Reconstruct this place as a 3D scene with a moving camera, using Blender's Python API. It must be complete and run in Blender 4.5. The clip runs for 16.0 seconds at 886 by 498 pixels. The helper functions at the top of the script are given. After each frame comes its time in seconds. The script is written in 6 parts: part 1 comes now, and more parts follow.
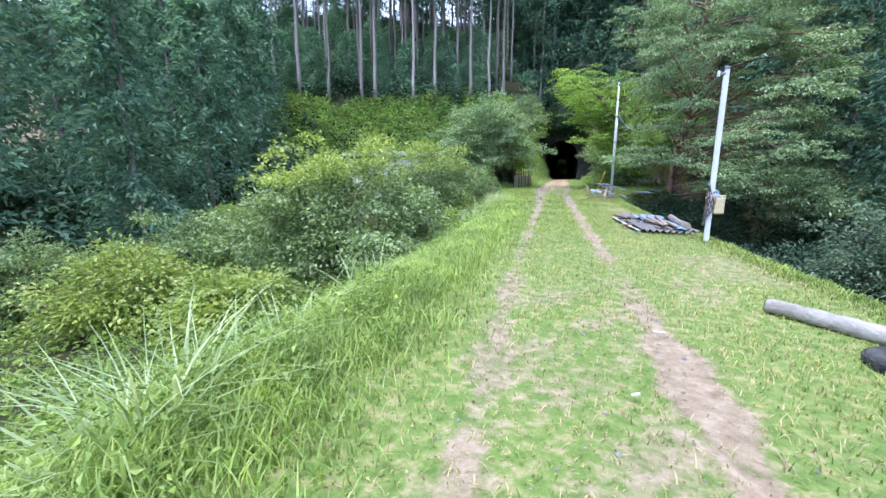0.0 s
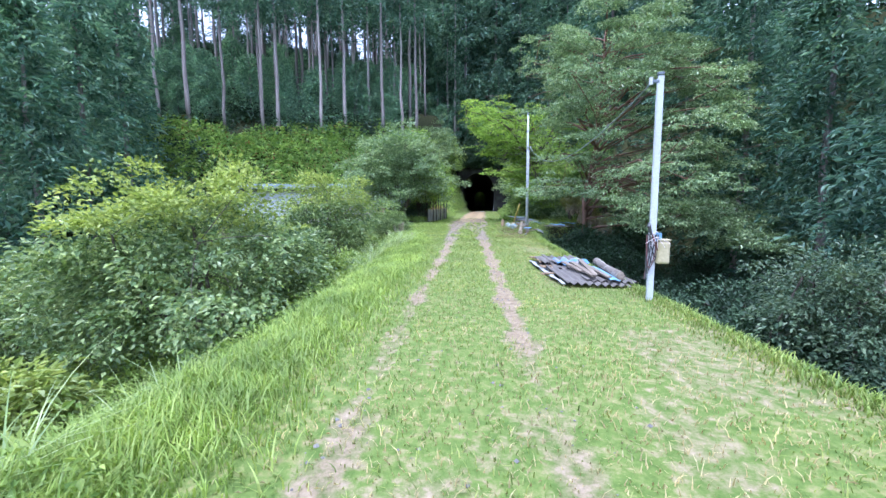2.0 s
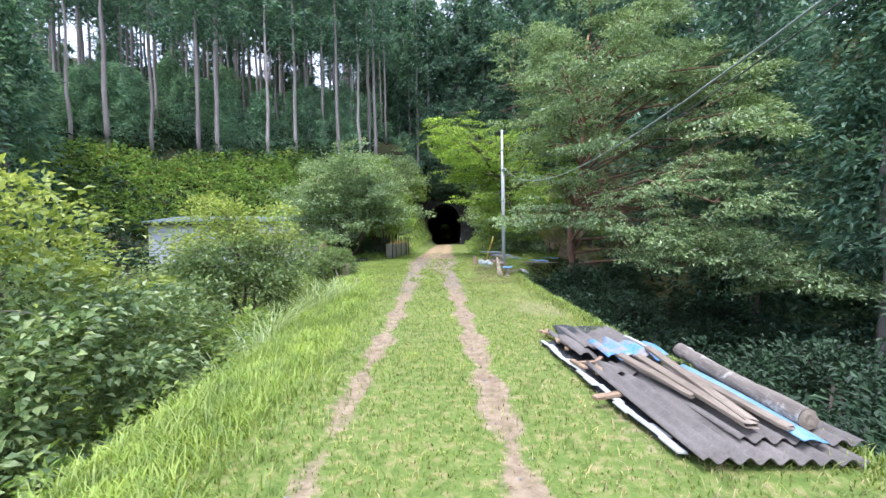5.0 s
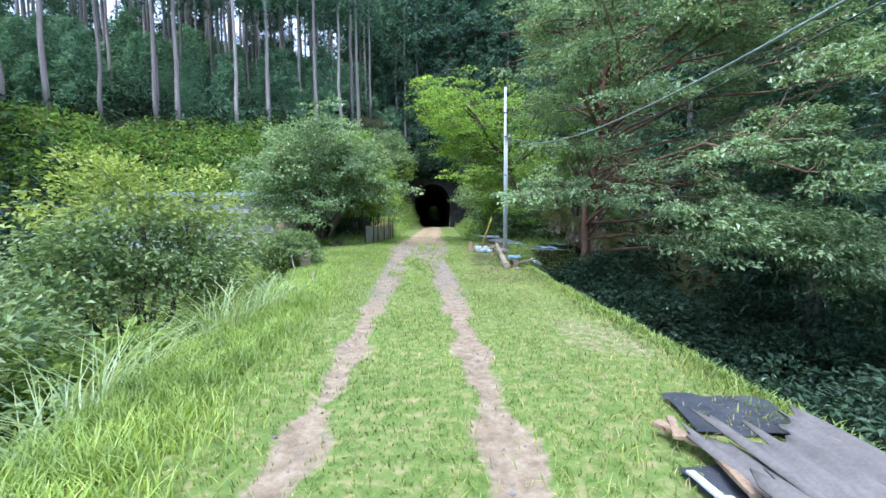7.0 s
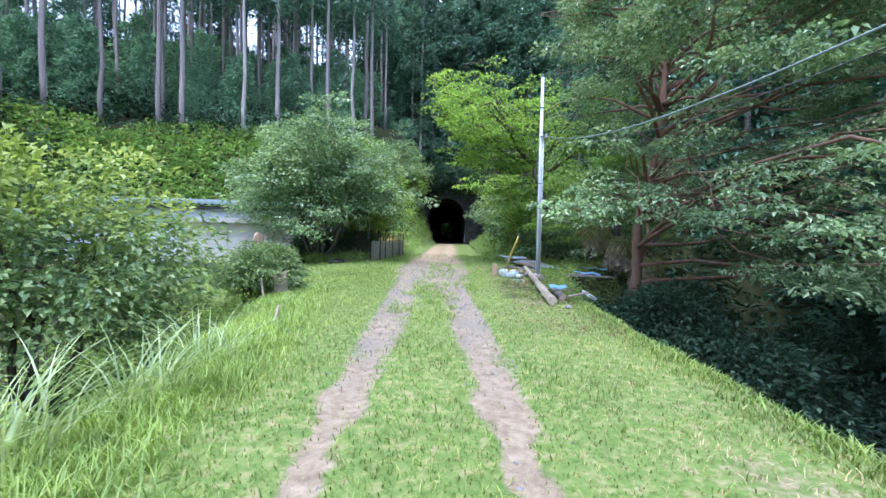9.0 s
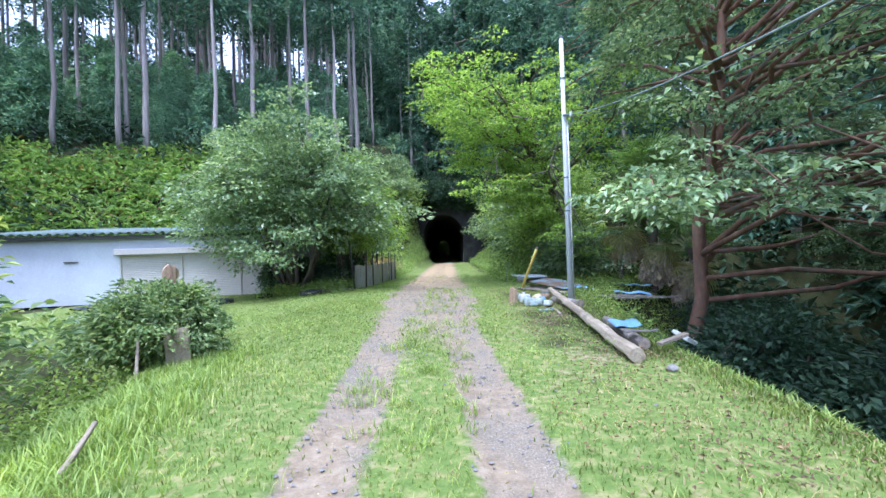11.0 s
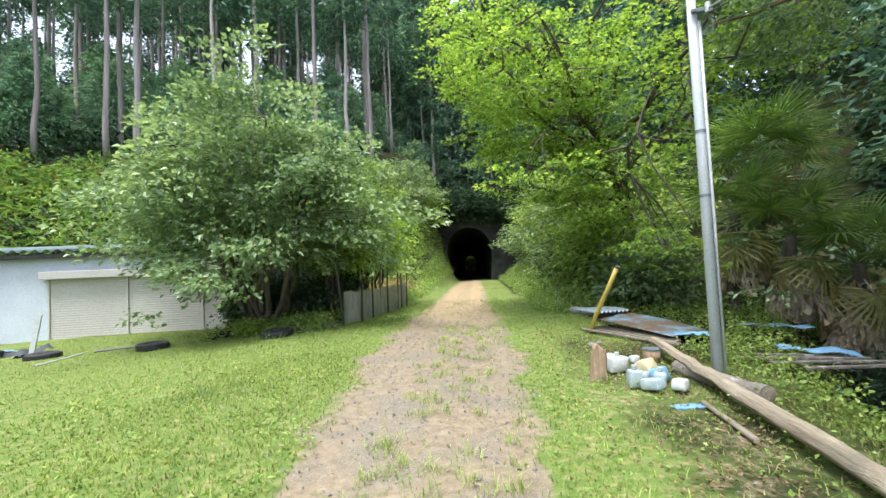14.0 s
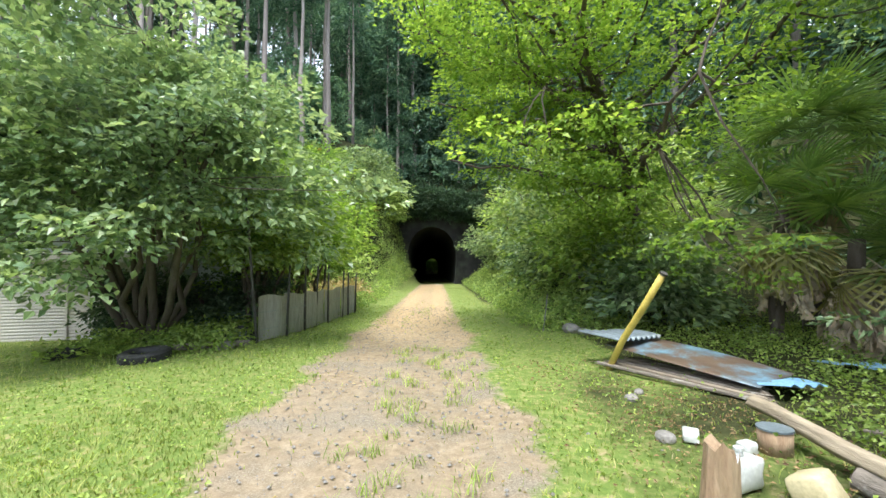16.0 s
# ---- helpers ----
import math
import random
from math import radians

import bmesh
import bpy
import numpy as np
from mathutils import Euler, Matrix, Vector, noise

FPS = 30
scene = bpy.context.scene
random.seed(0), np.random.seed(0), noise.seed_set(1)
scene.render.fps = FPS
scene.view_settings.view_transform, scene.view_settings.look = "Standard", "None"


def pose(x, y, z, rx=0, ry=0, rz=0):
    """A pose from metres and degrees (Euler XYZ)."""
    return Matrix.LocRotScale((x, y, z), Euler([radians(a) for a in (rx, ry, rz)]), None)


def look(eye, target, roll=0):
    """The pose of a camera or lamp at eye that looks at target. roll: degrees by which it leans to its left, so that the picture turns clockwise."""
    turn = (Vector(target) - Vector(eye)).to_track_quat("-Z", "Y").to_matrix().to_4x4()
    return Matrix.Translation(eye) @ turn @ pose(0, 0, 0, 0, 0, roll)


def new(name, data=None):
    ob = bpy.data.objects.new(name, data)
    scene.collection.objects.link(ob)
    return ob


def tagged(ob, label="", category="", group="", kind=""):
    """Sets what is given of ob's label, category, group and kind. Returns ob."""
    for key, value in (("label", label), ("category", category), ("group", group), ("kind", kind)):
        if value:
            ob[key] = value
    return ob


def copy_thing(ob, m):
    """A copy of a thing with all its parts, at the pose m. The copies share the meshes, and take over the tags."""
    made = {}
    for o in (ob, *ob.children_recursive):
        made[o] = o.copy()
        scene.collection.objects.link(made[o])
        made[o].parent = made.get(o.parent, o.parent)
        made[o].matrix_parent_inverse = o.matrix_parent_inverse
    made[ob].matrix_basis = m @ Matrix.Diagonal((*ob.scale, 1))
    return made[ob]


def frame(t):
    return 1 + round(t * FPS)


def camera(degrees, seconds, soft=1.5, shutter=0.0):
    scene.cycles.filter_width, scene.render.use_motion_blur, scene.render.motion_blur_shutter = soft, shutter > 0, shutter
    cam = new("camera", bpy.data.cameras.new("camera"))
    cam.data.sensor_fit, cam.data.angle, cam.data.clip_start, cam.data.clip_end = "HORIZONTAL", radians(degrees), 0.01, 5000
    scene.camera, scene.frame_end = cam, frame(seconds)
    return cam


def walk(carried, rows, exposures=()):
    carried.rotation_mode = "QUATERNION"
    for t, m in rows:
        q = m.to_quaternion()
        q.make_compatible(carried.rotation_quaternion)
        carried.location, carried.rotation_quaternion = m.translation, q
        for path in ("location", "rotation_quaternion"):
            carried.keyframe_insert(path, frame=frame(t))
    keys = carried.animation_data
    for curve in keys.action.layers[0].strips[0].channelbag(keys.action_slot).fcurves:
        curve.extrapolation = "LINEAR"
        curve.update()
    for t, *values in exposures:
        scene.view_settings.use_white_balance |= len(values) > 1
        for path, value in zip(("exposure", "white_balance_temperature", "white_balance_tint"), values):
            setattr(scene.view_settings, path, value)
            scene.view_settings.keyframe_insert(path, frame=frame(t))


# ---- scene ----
cam = camera(93.8, 16.0)
PATH = [
    (0, (0.483, 0.531, 1.373), (-0.101, 2.407, 0.999), 0.2),
    (0.5, (0.575, 1.198, 1.395), (0.284, 3.147, 1.05), 0.7),
    (1, (0.67, 1.917, 1.439), (0.47, 3.888, 1.159), 1.0),
    (1.5, (0.694, 2.654, 1.446), (0.501, 4.623, 1.152), 0.9),
    (2, (0.718, 3.399, 1.461), (0.481, 5.372, 1.237), -0.3),
    (2.5, (0.687, 4.067, 1.495), (0.515, 6.046, 1.264), -0.8),
    (3, (0.684, 4.792, 1.513), (0.551, 6.783, 1.38), -0.1),
    (3.5, (0.65, 5.536, 1.535), (0.574, 7.535, 1.544), -0.3),
    (4, (0.636, 6.274, 1.52), (0.567, 8.273, 1.534), -0.7),
    (4.2, (0.617, 6.548, 1.537), (0.538, 8.547, 1.544), -0.9),
    (6.3, (0.393, 10.334, 1.437), (0.359, 12.326, 1.261), -0.6),
    (6.5, (0.391, 10.641, 1.433), (0.367, 12.634, 1.261), -0.4),
    (7, (0.332, 11.359, 1.411), (0.316, 13.353, 1.257), -0.4),
    (7.5, (0.295, 12.07, 1.441), (0.223, 14.063, 1.29), -0.5),
    (8, (0.22, 12.786, 1.433), (0.154, 14.78, 1.285), -0.1),
    (8.5, (0.186, 13.545, 1.408), (0.111, 15.542, 1.344), 0.4),
    (8.7, (0.145, 13.861, 1.383), (0.074, 15.859, 1.308), 1.3),
    (10.8, (-0.027, 17.439, 1.349), (-0.107, 19.436, 1.286), -1.8),
    (11, (-0.052, 17.774, 1.344), (-0.114, 19.773, 1.359), -2.0),
    (11.5, (-0.056, 18.687, 1.36), (-0.112, 20.686, 1.399), -2.1),
    (12, (-0.071, 19.497, 1.365), (-0.1, 21.497, 1.37), -1.1),
    (12.5, (-0.097, 20.285, 1.386), (-0.064, 22.284, 1.33), -1.4),
    (13, (-0.095, 21.005, 1.404), (-0.21, 23.002, 1.409), -0.5),
    (13.5, (-0.098, 21.728, 1.454), (-0.194, 23.725, 1.501), 0.5),
    (14, (-0.088, 22.495, 1.482), (-0.276, 24.484, 1.576), -2.5),
    (14.5, (-0.201, 23.2, 1.467), (-0.309, 25.194, 1.586), -2.9),
    (15, (-0.228, 23.931, 1.481), (-0.298, 25.925, 1.625), -3.0),
    (15.5, (-0.268, 24.697, 1.437), (-0.306, 26.693, 1.562), -1.7),
    (16, (-0.281, 25.49, 1.432), (-0.286, 27.488, 1.534), -0.4),
]
walk(cam, [(t, look(eye, target, roll)) for t, eye, target, roll in PATH], [(0.0, 1.46, 5200, 19), (2.5, 1.46, 5000, 20), (4.0, 1.45, 5800, 20), (7.0, 1.44, 5150, 14), (8.5, 1.48, 5000, 17), (11.0, 1.57, 5000, 19), (13.5, 1.58, 5900, 11), (16.0, 1.76, 6200, 8)])

# ---- world, sun, exposure ----
world = bpy.data.worlds.new("overcast_sky")
scene.world = world
world.use_nodes = True
wn = world.node_tree
sky = wn.nodes.new("ShaderNodeTexSky")
sky.sky_type = "NISHITA"
sky.sun_disc = False
sky.sun_elevation, sky.sun_rotation = radians(70), radians(200)
sky.air_density, sky.dust_density, sky.ozone_density = 1.0, 3.0, 1.0
veil = wn.nodes.new("ShaderNodeMix")
veil.data_type = "RGBA"
veil.inputs[0].default_value = 0.6
veil.inputs[7].default_value = (7.2, 7.5, 8.2, 1)
wn.links.new(sky.outputs[0], veil.inputs[6])
wn.links.new(veil.outputs[2], wn.nodes["Background"].inputs[0])
wn.nodes["Background"].inputs[1].default_value = 0.127
sun = new("sun", bpy.data.lights.new("sun", "SUN"))
sun.data.energy, sun.data.angle, sun.data.color = 1.8, radians(20), (1.0, 0.96, 0.88)
sun.matrix_world = look((0, 0, 60), (0 + 60 * math.cos(radians(70)) * math.sin(radians(20)), 60 * math.cos(radians(70)) * math.cos(radians(20)), 60 - 60 * math.sin(radians(70))))


# ---- materials ----
def nodes_of(name):
    m = bpy.data.materials.new(name)
    m.use_nodes = True
    return m, m.node_tree, m.node_tree.nodes["Principled BSDF"]


def ramp(nt, stops):
    r = nt.nodes.new("ShaderNodeValToRGB")
    while len(r.color_ramp.elements) < len(stops):
        r.color_ramp.elements.new(0.5)
    for e, (p, c) in zip(r.color_ramp.elements, stops):
        e.position, e.color = p, (*c, 1)
    return r


def noise_tex(nt, scale, detail=4.0, rough=0.55, coords="Object", stretch=None):
    tc = nt.nodes.new("ShaderNodeTexCoord")
    n = nt.nodes.new("ShaderNodeTexNoise")
    n.inputs["Scale"].default_value, n.inputs["Detail"].default_value, n.inputs["Roughness"].default_value = scale, detail, rough
    if stretch:
        mp = nt.nodes.new("ShaderNodeMapping")
        mp.inputs["Scale"].default_value = stretch
        nt.links.new(tc.outputs[coords], mp.inputs[0])
        nt.links.new(mp.outputs[0], n.inputs[0])
    else:
        nt.links.new(tc.outputs[coords], n.inputs[0])
    return n


def mixed(nt, fac, a, b, mode="MIX"):
    mx = nt.nodes.new("ShaderNodeMix")
    mx.data_type, mx.blend_type = "RGBA", mode
    for sock, v in ((mx.inputs[0], fac), (mx.inputs[6], a), (mx.inputs[7], b)):
        if hasattr(v, "is_output"):
            nt.links.new(v, sock)
        elif isinstance(v, tuple):
            sock.default_value = (*v, 1)
        else:
            sock.default_value = v
    return mx.outputs[2]


def surface(name, stops, scale=3.0, fine=40.0, rough=0.7, metal=0.0, bump=0.3, dist=0.01, stretch=None, dirt=None, dirt_scale=1.5, dirt_range=(0.5, 0.7), random_tone=0.0):
    """A worn surface: a coarse colour ramp, a fine grain, stains, and relief."""
    m, nt, b = nodes_of(name)
    n1 = noise_tex(nt, scale, 6.0, 0.6, stretch=stretch)
    r1 = ramp(nt, stops)
    nt.links.new(n1.outputs[0], r1.inputs[0])
    n2 = noise_tex(nt, fine, 5.0, 0.65, stretch=stretch)
    g = ramp(nt, [(0.25, (0.72, 0.72, 0.72)), (0.75, (1.15, 1.15, 1.15))])
    nt.links.new(n2.outputs[0], g.inputs[0])
    col = mixed(nt, 1.0, r1.outputs[0], g.outputs[0], "MULTIPLY")
    if dirt:
        n3 = noise_tex(nt, dirt_scale, 7.0, 0.65)
        d = ramp(nt, [(dirt_range[0], (0, 0, 0)), (dirt_range[1], (1, 1, 1))])
        nt.links.new(n3.outputs[0], d.inputs[0])
        col = mixed(nt, d.outputs[0], col, dirt)
    if random_tone:
        oi = nt.nodes.new("ShaderNodeObjectInfo")
        rr = ramp(nt, [(0.0, (1 - random_tone,) * 3), (1.0, (1 + random_tone,) * 3)])
        nt.links.new(oi.outputs["Random"], rr.inputs[0])
        col = mixed(nt, 1.0, col, rr.outputs[0], "MULTIPLY")
    nt.links.new(col, b.inputs["Base Color"])
    b.inputs["Roughness"].default_value, b.inputs["Metallic"].default_value = rough, metal
    bp = nt.nodes.new("ShaderNodeBump")
    bp.inputs["Strength"].default_value, bp.inputs["Distance"].default_value = bump, dist
    nt.links.new(n2.outputs[0], bp.inputs["Height"])
    nt.links.new(bp.outputs[0], b.inputs["Normal"])
    return m


def leafage(name, dark, mid, light, rough=0.5, through_light=0.35, patch=0.35, odd=None):
    """Leaves: each leaf its own tone, larger patches of tone, light passing through."""
    m, nt, b = nodes_of(name)
    geo = nt.nodes.new("ShaderNodeNewGeometry")
    r = ramp(nt, [(0.0, dark), (0.5, mid), (1.0, light)] if not odd else [(0.0, dark), (0.5, mid), (0.94, light), (0.97, odd)])
    nt.links.new(geo.outputs["Random Per Island"], r.inputs[0])
    n = noise_tex(nt, patch, 3.0)
    p = ramp(nt, [(0.3, (0.7, 0.75, 0.72)), (0.7, (1.25, 1.2, 1.1))])
    nt.links.new(n.outputs[0], p.inputs[0])
    col = mixed(nt, 1.0, r.outputs[0], p.outputs[0], "MULTIPLY")
    n2 = noise_tex(nt, patch * 7.0, 4.0, 0.6)
    q = ramp(nt, [(0.32, (0.66, 0.70, 0.74)), (0.68, (1.30, 1.26, 1.14))])
    nt.links.new(n2.outputs[0], q.inputs[0])
    col = mixed(nt, 1.0, col, q.outputs[0], "MULTIPLY")
    nt.links.new(col, b.inputs["Base Color"])
    b.inputs["Roughness"].default_value = rough
    tr = nt.nodes.new("ShaderNodeBsdfTranslucent")
    warm = mixed(nt, 1.0, col, (1.22, 1.16, 0.72), "MULTIPLY")
    nt.links.new(warm, tr.inputs[0])
    ms = nt.nodes.new("ShaderNodeMixShader")
    ms.inputs[0].default_value = through_light
    nt.links.new(b.outputs[0], ms.inputs[1])
    nt.links.new(tr.outputs[0], ms.inputs[2])
    nt.links.new(ms.outputs[0], nt.nodes["Material Output"].inputs[0])
    return m


def ground_material():
    """Turf, dry grass, bare earth and gravel, mixed by the two wear masks stored on the ground."""
    m, nt, b = nodes_of("turf_and_earth")
    n1 = noise_tex(nt, 0.9, 6.0, 0.6)
    n2 = noise_tex(nt, 9.0, 6.0, 0.7)
    n3 = noise_tex(nt, 70.0, 4.0, 0.7)
    turf = ramp(nt, [(0.3, (0.085, 0.14, 0.03)), (0.5, (0.15, 0.21, 0.05)), (0.59, (0.24, 0.25, 0.09)), (0.70, (0.34, 0.28, 0.15))])
    nt.links.new(n2.outputs[0], turf.inputs[0])
    earth = ramp(nt, [(0.3, (0.17, 0.125, 0.08)), (0.55, (0.30, 0.235, 0.155)), (0.75, (0.42, 0.345, 0.245))])
    nt.links.new(n2.outputs[0], earth.inputs[0])
    stone = ramp(nt, [(0.35, (0.13, 0.108, 0.078)), (0.55, (0.25, 0.215, 0.165)), (0.74, (0.44, 0.40, 0.325))])
    nt.links.new(n3.outputs[0], stone.inputs[0])
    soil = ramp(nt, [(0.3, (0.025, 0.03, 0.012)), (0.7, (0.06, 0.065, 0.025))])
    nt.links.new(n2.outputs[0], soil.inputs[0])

    def attr(name):
        a = nt.nodes.new("ShaderNodeAttribute")
        a.attribute_name = name
        return a.outputs["Fac"]

    def broken(mask, noise_out, lo, hi):
        ad = nt.nodes.new("ShaderNodeMath")
        ad.operation = "MULTIPLY_ADD"
        nt.links.new(noise_out, ad.inputs[0])
        ad.inputs[1].default_value = 0.9
        nt.links.new(mask, ad.inputs[2])
        r = ramp(nt, [(lo, (0, 0, 0)), (hi, (1, 1, 1))])
        nt.links.new(ad.outputs[0], r.inputs[0])
        return r.outputs[0]

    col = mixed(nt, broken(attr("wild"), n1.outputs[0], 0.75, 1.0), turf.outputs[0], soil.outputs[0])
    col = mixed(nt, broken(attr("bare"), n2.outputs[0], 0.72, 1.05), col, earth.outputs[0])
    n4 = noise_tex(nt, 1.3, 5.0, 0.6)
    sandy = ramp(nt, [(0.36, (0, 0, 0)), (0.56, (0.85, 0.85, 0.85))])
    nt.links.new(n4.outputs[0], sandy.inputs[0])
    metal = mixed(nt, sandy.outputs[0], stone.outputs[0], earth.outputs[0])
    # the gravel gives way to sand towards the portal
    geo = nt.nodes.new("ShaderNodeNewGeometry")
    xyz = nt.nodes.new("ShaderNodeSeparateXYZ")
    nt.links.new(geo.outputs["Position"], xyz.inputs[0])
    far = nt.nodes.new("ShaderNodeMapRange")
    far.inputs[1].default_value, far.inputs[2].default_value = 32.0, 38.0
    far.inputs[3].default_value, far.inputs[4].default_value = 0.0, 0.75
    nt.links.new(xyz.outputs[1], far.inputs[0])
    sand = ramp(nt, [(0.3, (0.30, 0.20, 0.10)), (0.6, (0.46, 0.34, 0.19)), (0.8, (0.55, 0.44, 0.29))])
    nt.links.new(n2.outputs[0], sand.inputs[0])
    metal = mixed(nt, far.outputs[0], metal, sand.outputs[0])
    col = mixed(nt, broken(attr("gravel"), n2.outputs[0], 0.75, 1.0), col, metal)
    nt.links.new(col, b.inputs["Base Color"])
    b.inputs["Roughness"].default_value = 0.95
    b.inputs["Specular IOR Level"].default_value = 0.15
    bp = nt.nodes.new("ShaderNodeBump")
    bp.inputs["Strength"].default_value, bp.inputs["Distance"].default_value = 0.6, 0.02
    nt.links.new(n3.outputs[0], bp.inputs["Height"])
    nt.links.new(bp.outputs[0], b.inputs["Normal"])
    return m


M_GROUND = ground_material()
M_GRASS = leafage("lawn_grass", (0.13, 0.19, 0.035), (0.23, 0.31, 0.065), (0.39, 0.42, 0.14), 0.6, 0.35, 0.6)
M_DRY = leafage("dry_grass", (0.34, 0.27, 0.13), (0.46, 0.38, 0.2), (0.55, 0.48, 0.28), 0.7, 0.25, 0.6)
M_VERGE = leafage("verge_grass", (0.18, 0.28, 0.055), (0.30, 0.42, 0.09), (0.45, 0.54, 0.17), 0.5, 0.4, 0.5)
M_REED = leafage("reed_grass", (0.23, 0.33, 0.12), (0.36, 0.46, 0.20), (0.54, 0.60, 0.37), 0.35, 0.35, 0.8)
M_WEED = leafage("ground_weeds", (0.14, 0.23, 0.045), (0.25, 0.36, 0.08), (0.38, 0.48, 0.14), 0.5, 0.4, 0.7)
M_BUSH = leafage("bush_leaves", (0.10, 0.17, 0.075), (0.22, 0.32, 0.14), (0.42, 0.51, 0.26), 0.42, 0.38, 0.5)
M_BUSHTOP = leafage("vine_leaves", (0.20, 0.28, 0.06), (0.33, 0.42, 0.11), (0.48, 0.55, 0.20), 0.45, 0.42, 0.5)
M_BROAD = leafage("broad_leaves", (0.13, 0.22, 0.12), (0.26, 0.37, 0.21), (0.44, 0.55, 0.36), 0.28, 0.42, 0.4)
M_LAYER = leafage("layered_tree_leaves", (0.115, 0.195, 0.095), (0.24, 0.355, 0.185), (0.45, 0.56, 0.36), 0.30, 0.3, 0.3)
M_MAPLE = leafage("maple_leaves", (0.16, 0.28, 0.055), (0.27, 0.43, 0.09), (0.42, 0.56, 0.14), 0.5, 0.6, 0.3)
M_BANK = leafage("bank_shrub_leaves", (0.18, 0.30, 0.08), (0.32, 0.45, 0.14), (0.46, 0.57, 0.22), 0.45, 0.5, 0.4)
M_FERN = leafage("fern_fronds", (0.13, 0.24, 0.06), (0.23, 0.37, 0.095), (0.36, 0.50, 0.15), 0.5, 0.4, 0.15, odd=(0.25, 0.17, 0.07))
M_CEDAR = leafage("cedar_needles", (0.055, 0.13, 0.105), (0.12, 0.235, 0.18), (0.23, 0.355, 0.275), 0.5, 0.35, 0.15)
M_YOUNG = leafage("young_cedar_needles", (0.13, 0.26, 0.20), (0.24, 0.41, 0.31), (0.37, 0.54, 0.41), 0.55, 0.4, 0.15)
# leaf tones lowered so that canopy shade over ravine and woods is in the colour
M_SHADE = leafage("shade_darkened_leaves", (0.018, 0.045, 0.024), (0.04, 0.085, 0.045), (0.08, 0.145, 0.08), 0.62, 0.2, 0.3)
M_RAVINE = leafage("ravine_edge_leaves", (0.05, 0.09, 0.055), (0.10, 0.165, 0.10), (0.19, 0.26, 0.17), 0.45, 0.3, 0.4)
M_LITTER = leafage("dead_leaf_litter", (0.10, 0.06, 0.035), (0.20, 0.125, 0.07), (0.36, 0.25, 0.14), 0.85, 0.1, 0.8)
M_GULLY = leafage("gully_cedar_needles", (0.085, 0.19, 0.15), (0.17, 0.31, 0.24), (0.31, 0.45, 0.35), 0.5, 0.38, 0.15)
M_DEAD = leafage("dead_brush_needles", (0.14, 0.07, 0.045), (0.24, 0.13, 0.085), (0.36, 0.22, 0.15), 0.8, 0.15, 0.5)
M_PALM = leafage("palm_leaves", (0.12, 0.22, 0.06), (0.21, 0.34, 0.10), (0.34, 0.46, 0.17), 0.4, 0.35, 0.6)
M_PALMDEAD = leafage("dead_palm_leaves", (0.46, 0.36, 0.29), (0.62, 0.51, 0.43), (0.75, 0.66, 0.57), 0.8, 0.25, 0.8)
M_PALMYEL = leafage("yellowing_palm_leaves", (0.30, 0.30, 0.09), (0.46, 0.41, 0.16), (0.60, 0.54, 0.26), 0.6, 0.25, 0.8)
M_BARK = surface("grey_brown_bark", [(0.3, (0.07, 0.055, 0.045)), (0.7, (0.17, 0.14, 0.115))], 4, 25, 0.9, bump=0.8, dist=0.03, stretch=(1, 1, 0.2))
M_REDBARK = surface("reddish_bark", [(0.3, (0.13, 0.065, 0.04)), (0.7, (0.30, 0.17, 0.11))], 4, 20, 0.8, bump=0.6, dist=0.02, stretch=(1, 1, 0.3), dirt=(0.12, 0.11, 0.09))
M_CEDARBARK = surface("cedar_bark", [(0.3, (0.24, 0.20, 0.185)), (0.7, (0.42, 0.38, 0.36))], 2, 18, 0.9, bump=0.8, dist=0.03, stretch=(3, 3, 0.15), random_tone=0.3)
M_LOG = surface("weathered_log", [(0.25, (0.16, 0.125, 0.085)), (0.5, (0.34, 0.28, 0.20)), (0.75, (0.52, 0.44, 0.33))], 6, 30, 0.85, bump=0.9, dist=0.02, stretch=(1, 0.12, 1), dirt=(0.16, 0.14, 0.10), dirt_range=(0.55, 0.7))
M_SILVER = surface("silvered_log", [(0.25, (0.15, 0.135, 0.12)), (0.5, (0.30, 0.28, 0.25)), (0.75, (0.45, 0.42, 0.39))], 6, 30, 0.85, bump=0.9, dist=0.02, stretch=(1, 0.12, 1), dirt=(0.17, 0.15, 0.12), dirt_range=(0.55, 0.7))
M_LOGDARK = surface("dark_bark_log", [(0.25, (0.10, 0.085, 0.07)), (0.75, (0.30, 0.26, 0.22))], 6, 26, 0.9, bump=0.9, dist=0.02, stretch=(1, 0.3, 1), dirt=(0.42, 0.4, 0.36), dirt_scale=4, dirt_range=(0.55, 0.65))
M_WOOD = surface("rough_sawn_wood", [(0.3, (0.17, 0.135, 0.10)), (0.7, (0.34, 0.285, 0.22))], 5, 40, 0.85, bump=0.5, stretch=(1, 0.1, 1), dirt=(0.15, 0.12, 0.09))
M_STUMP = surface("cut_stump", [(0.3, (0.24, 0.15, 0.09)), (0.7, (0.46, 0.34, 0.22))], 8, 40, 0.9, bump=0.8, dist=0.02, stretch=(1, 1, 0.2), dirt=(0.12, 0.1, 0.07))
M_GALV = surface("galvanised_steel", [(0.3, (0.54, 0.57, 0.61)), (0.7, (0.67, 0.70, 0.74))], 3, 60, 0.5, 0.0, bump=0.05, dirt=(0.42, 0.43, 0.44), dirt_range=(0.55, 0.8))
M_CONCRETE = surface("pale_concrete", [(0.3, (0.17, 0.165, 0.155)), (0.7, (0.28, 0.275, 0.26))], 3, 70, 0.85, bump=0.2, dirt=(0.3, 0.29, 0.26))
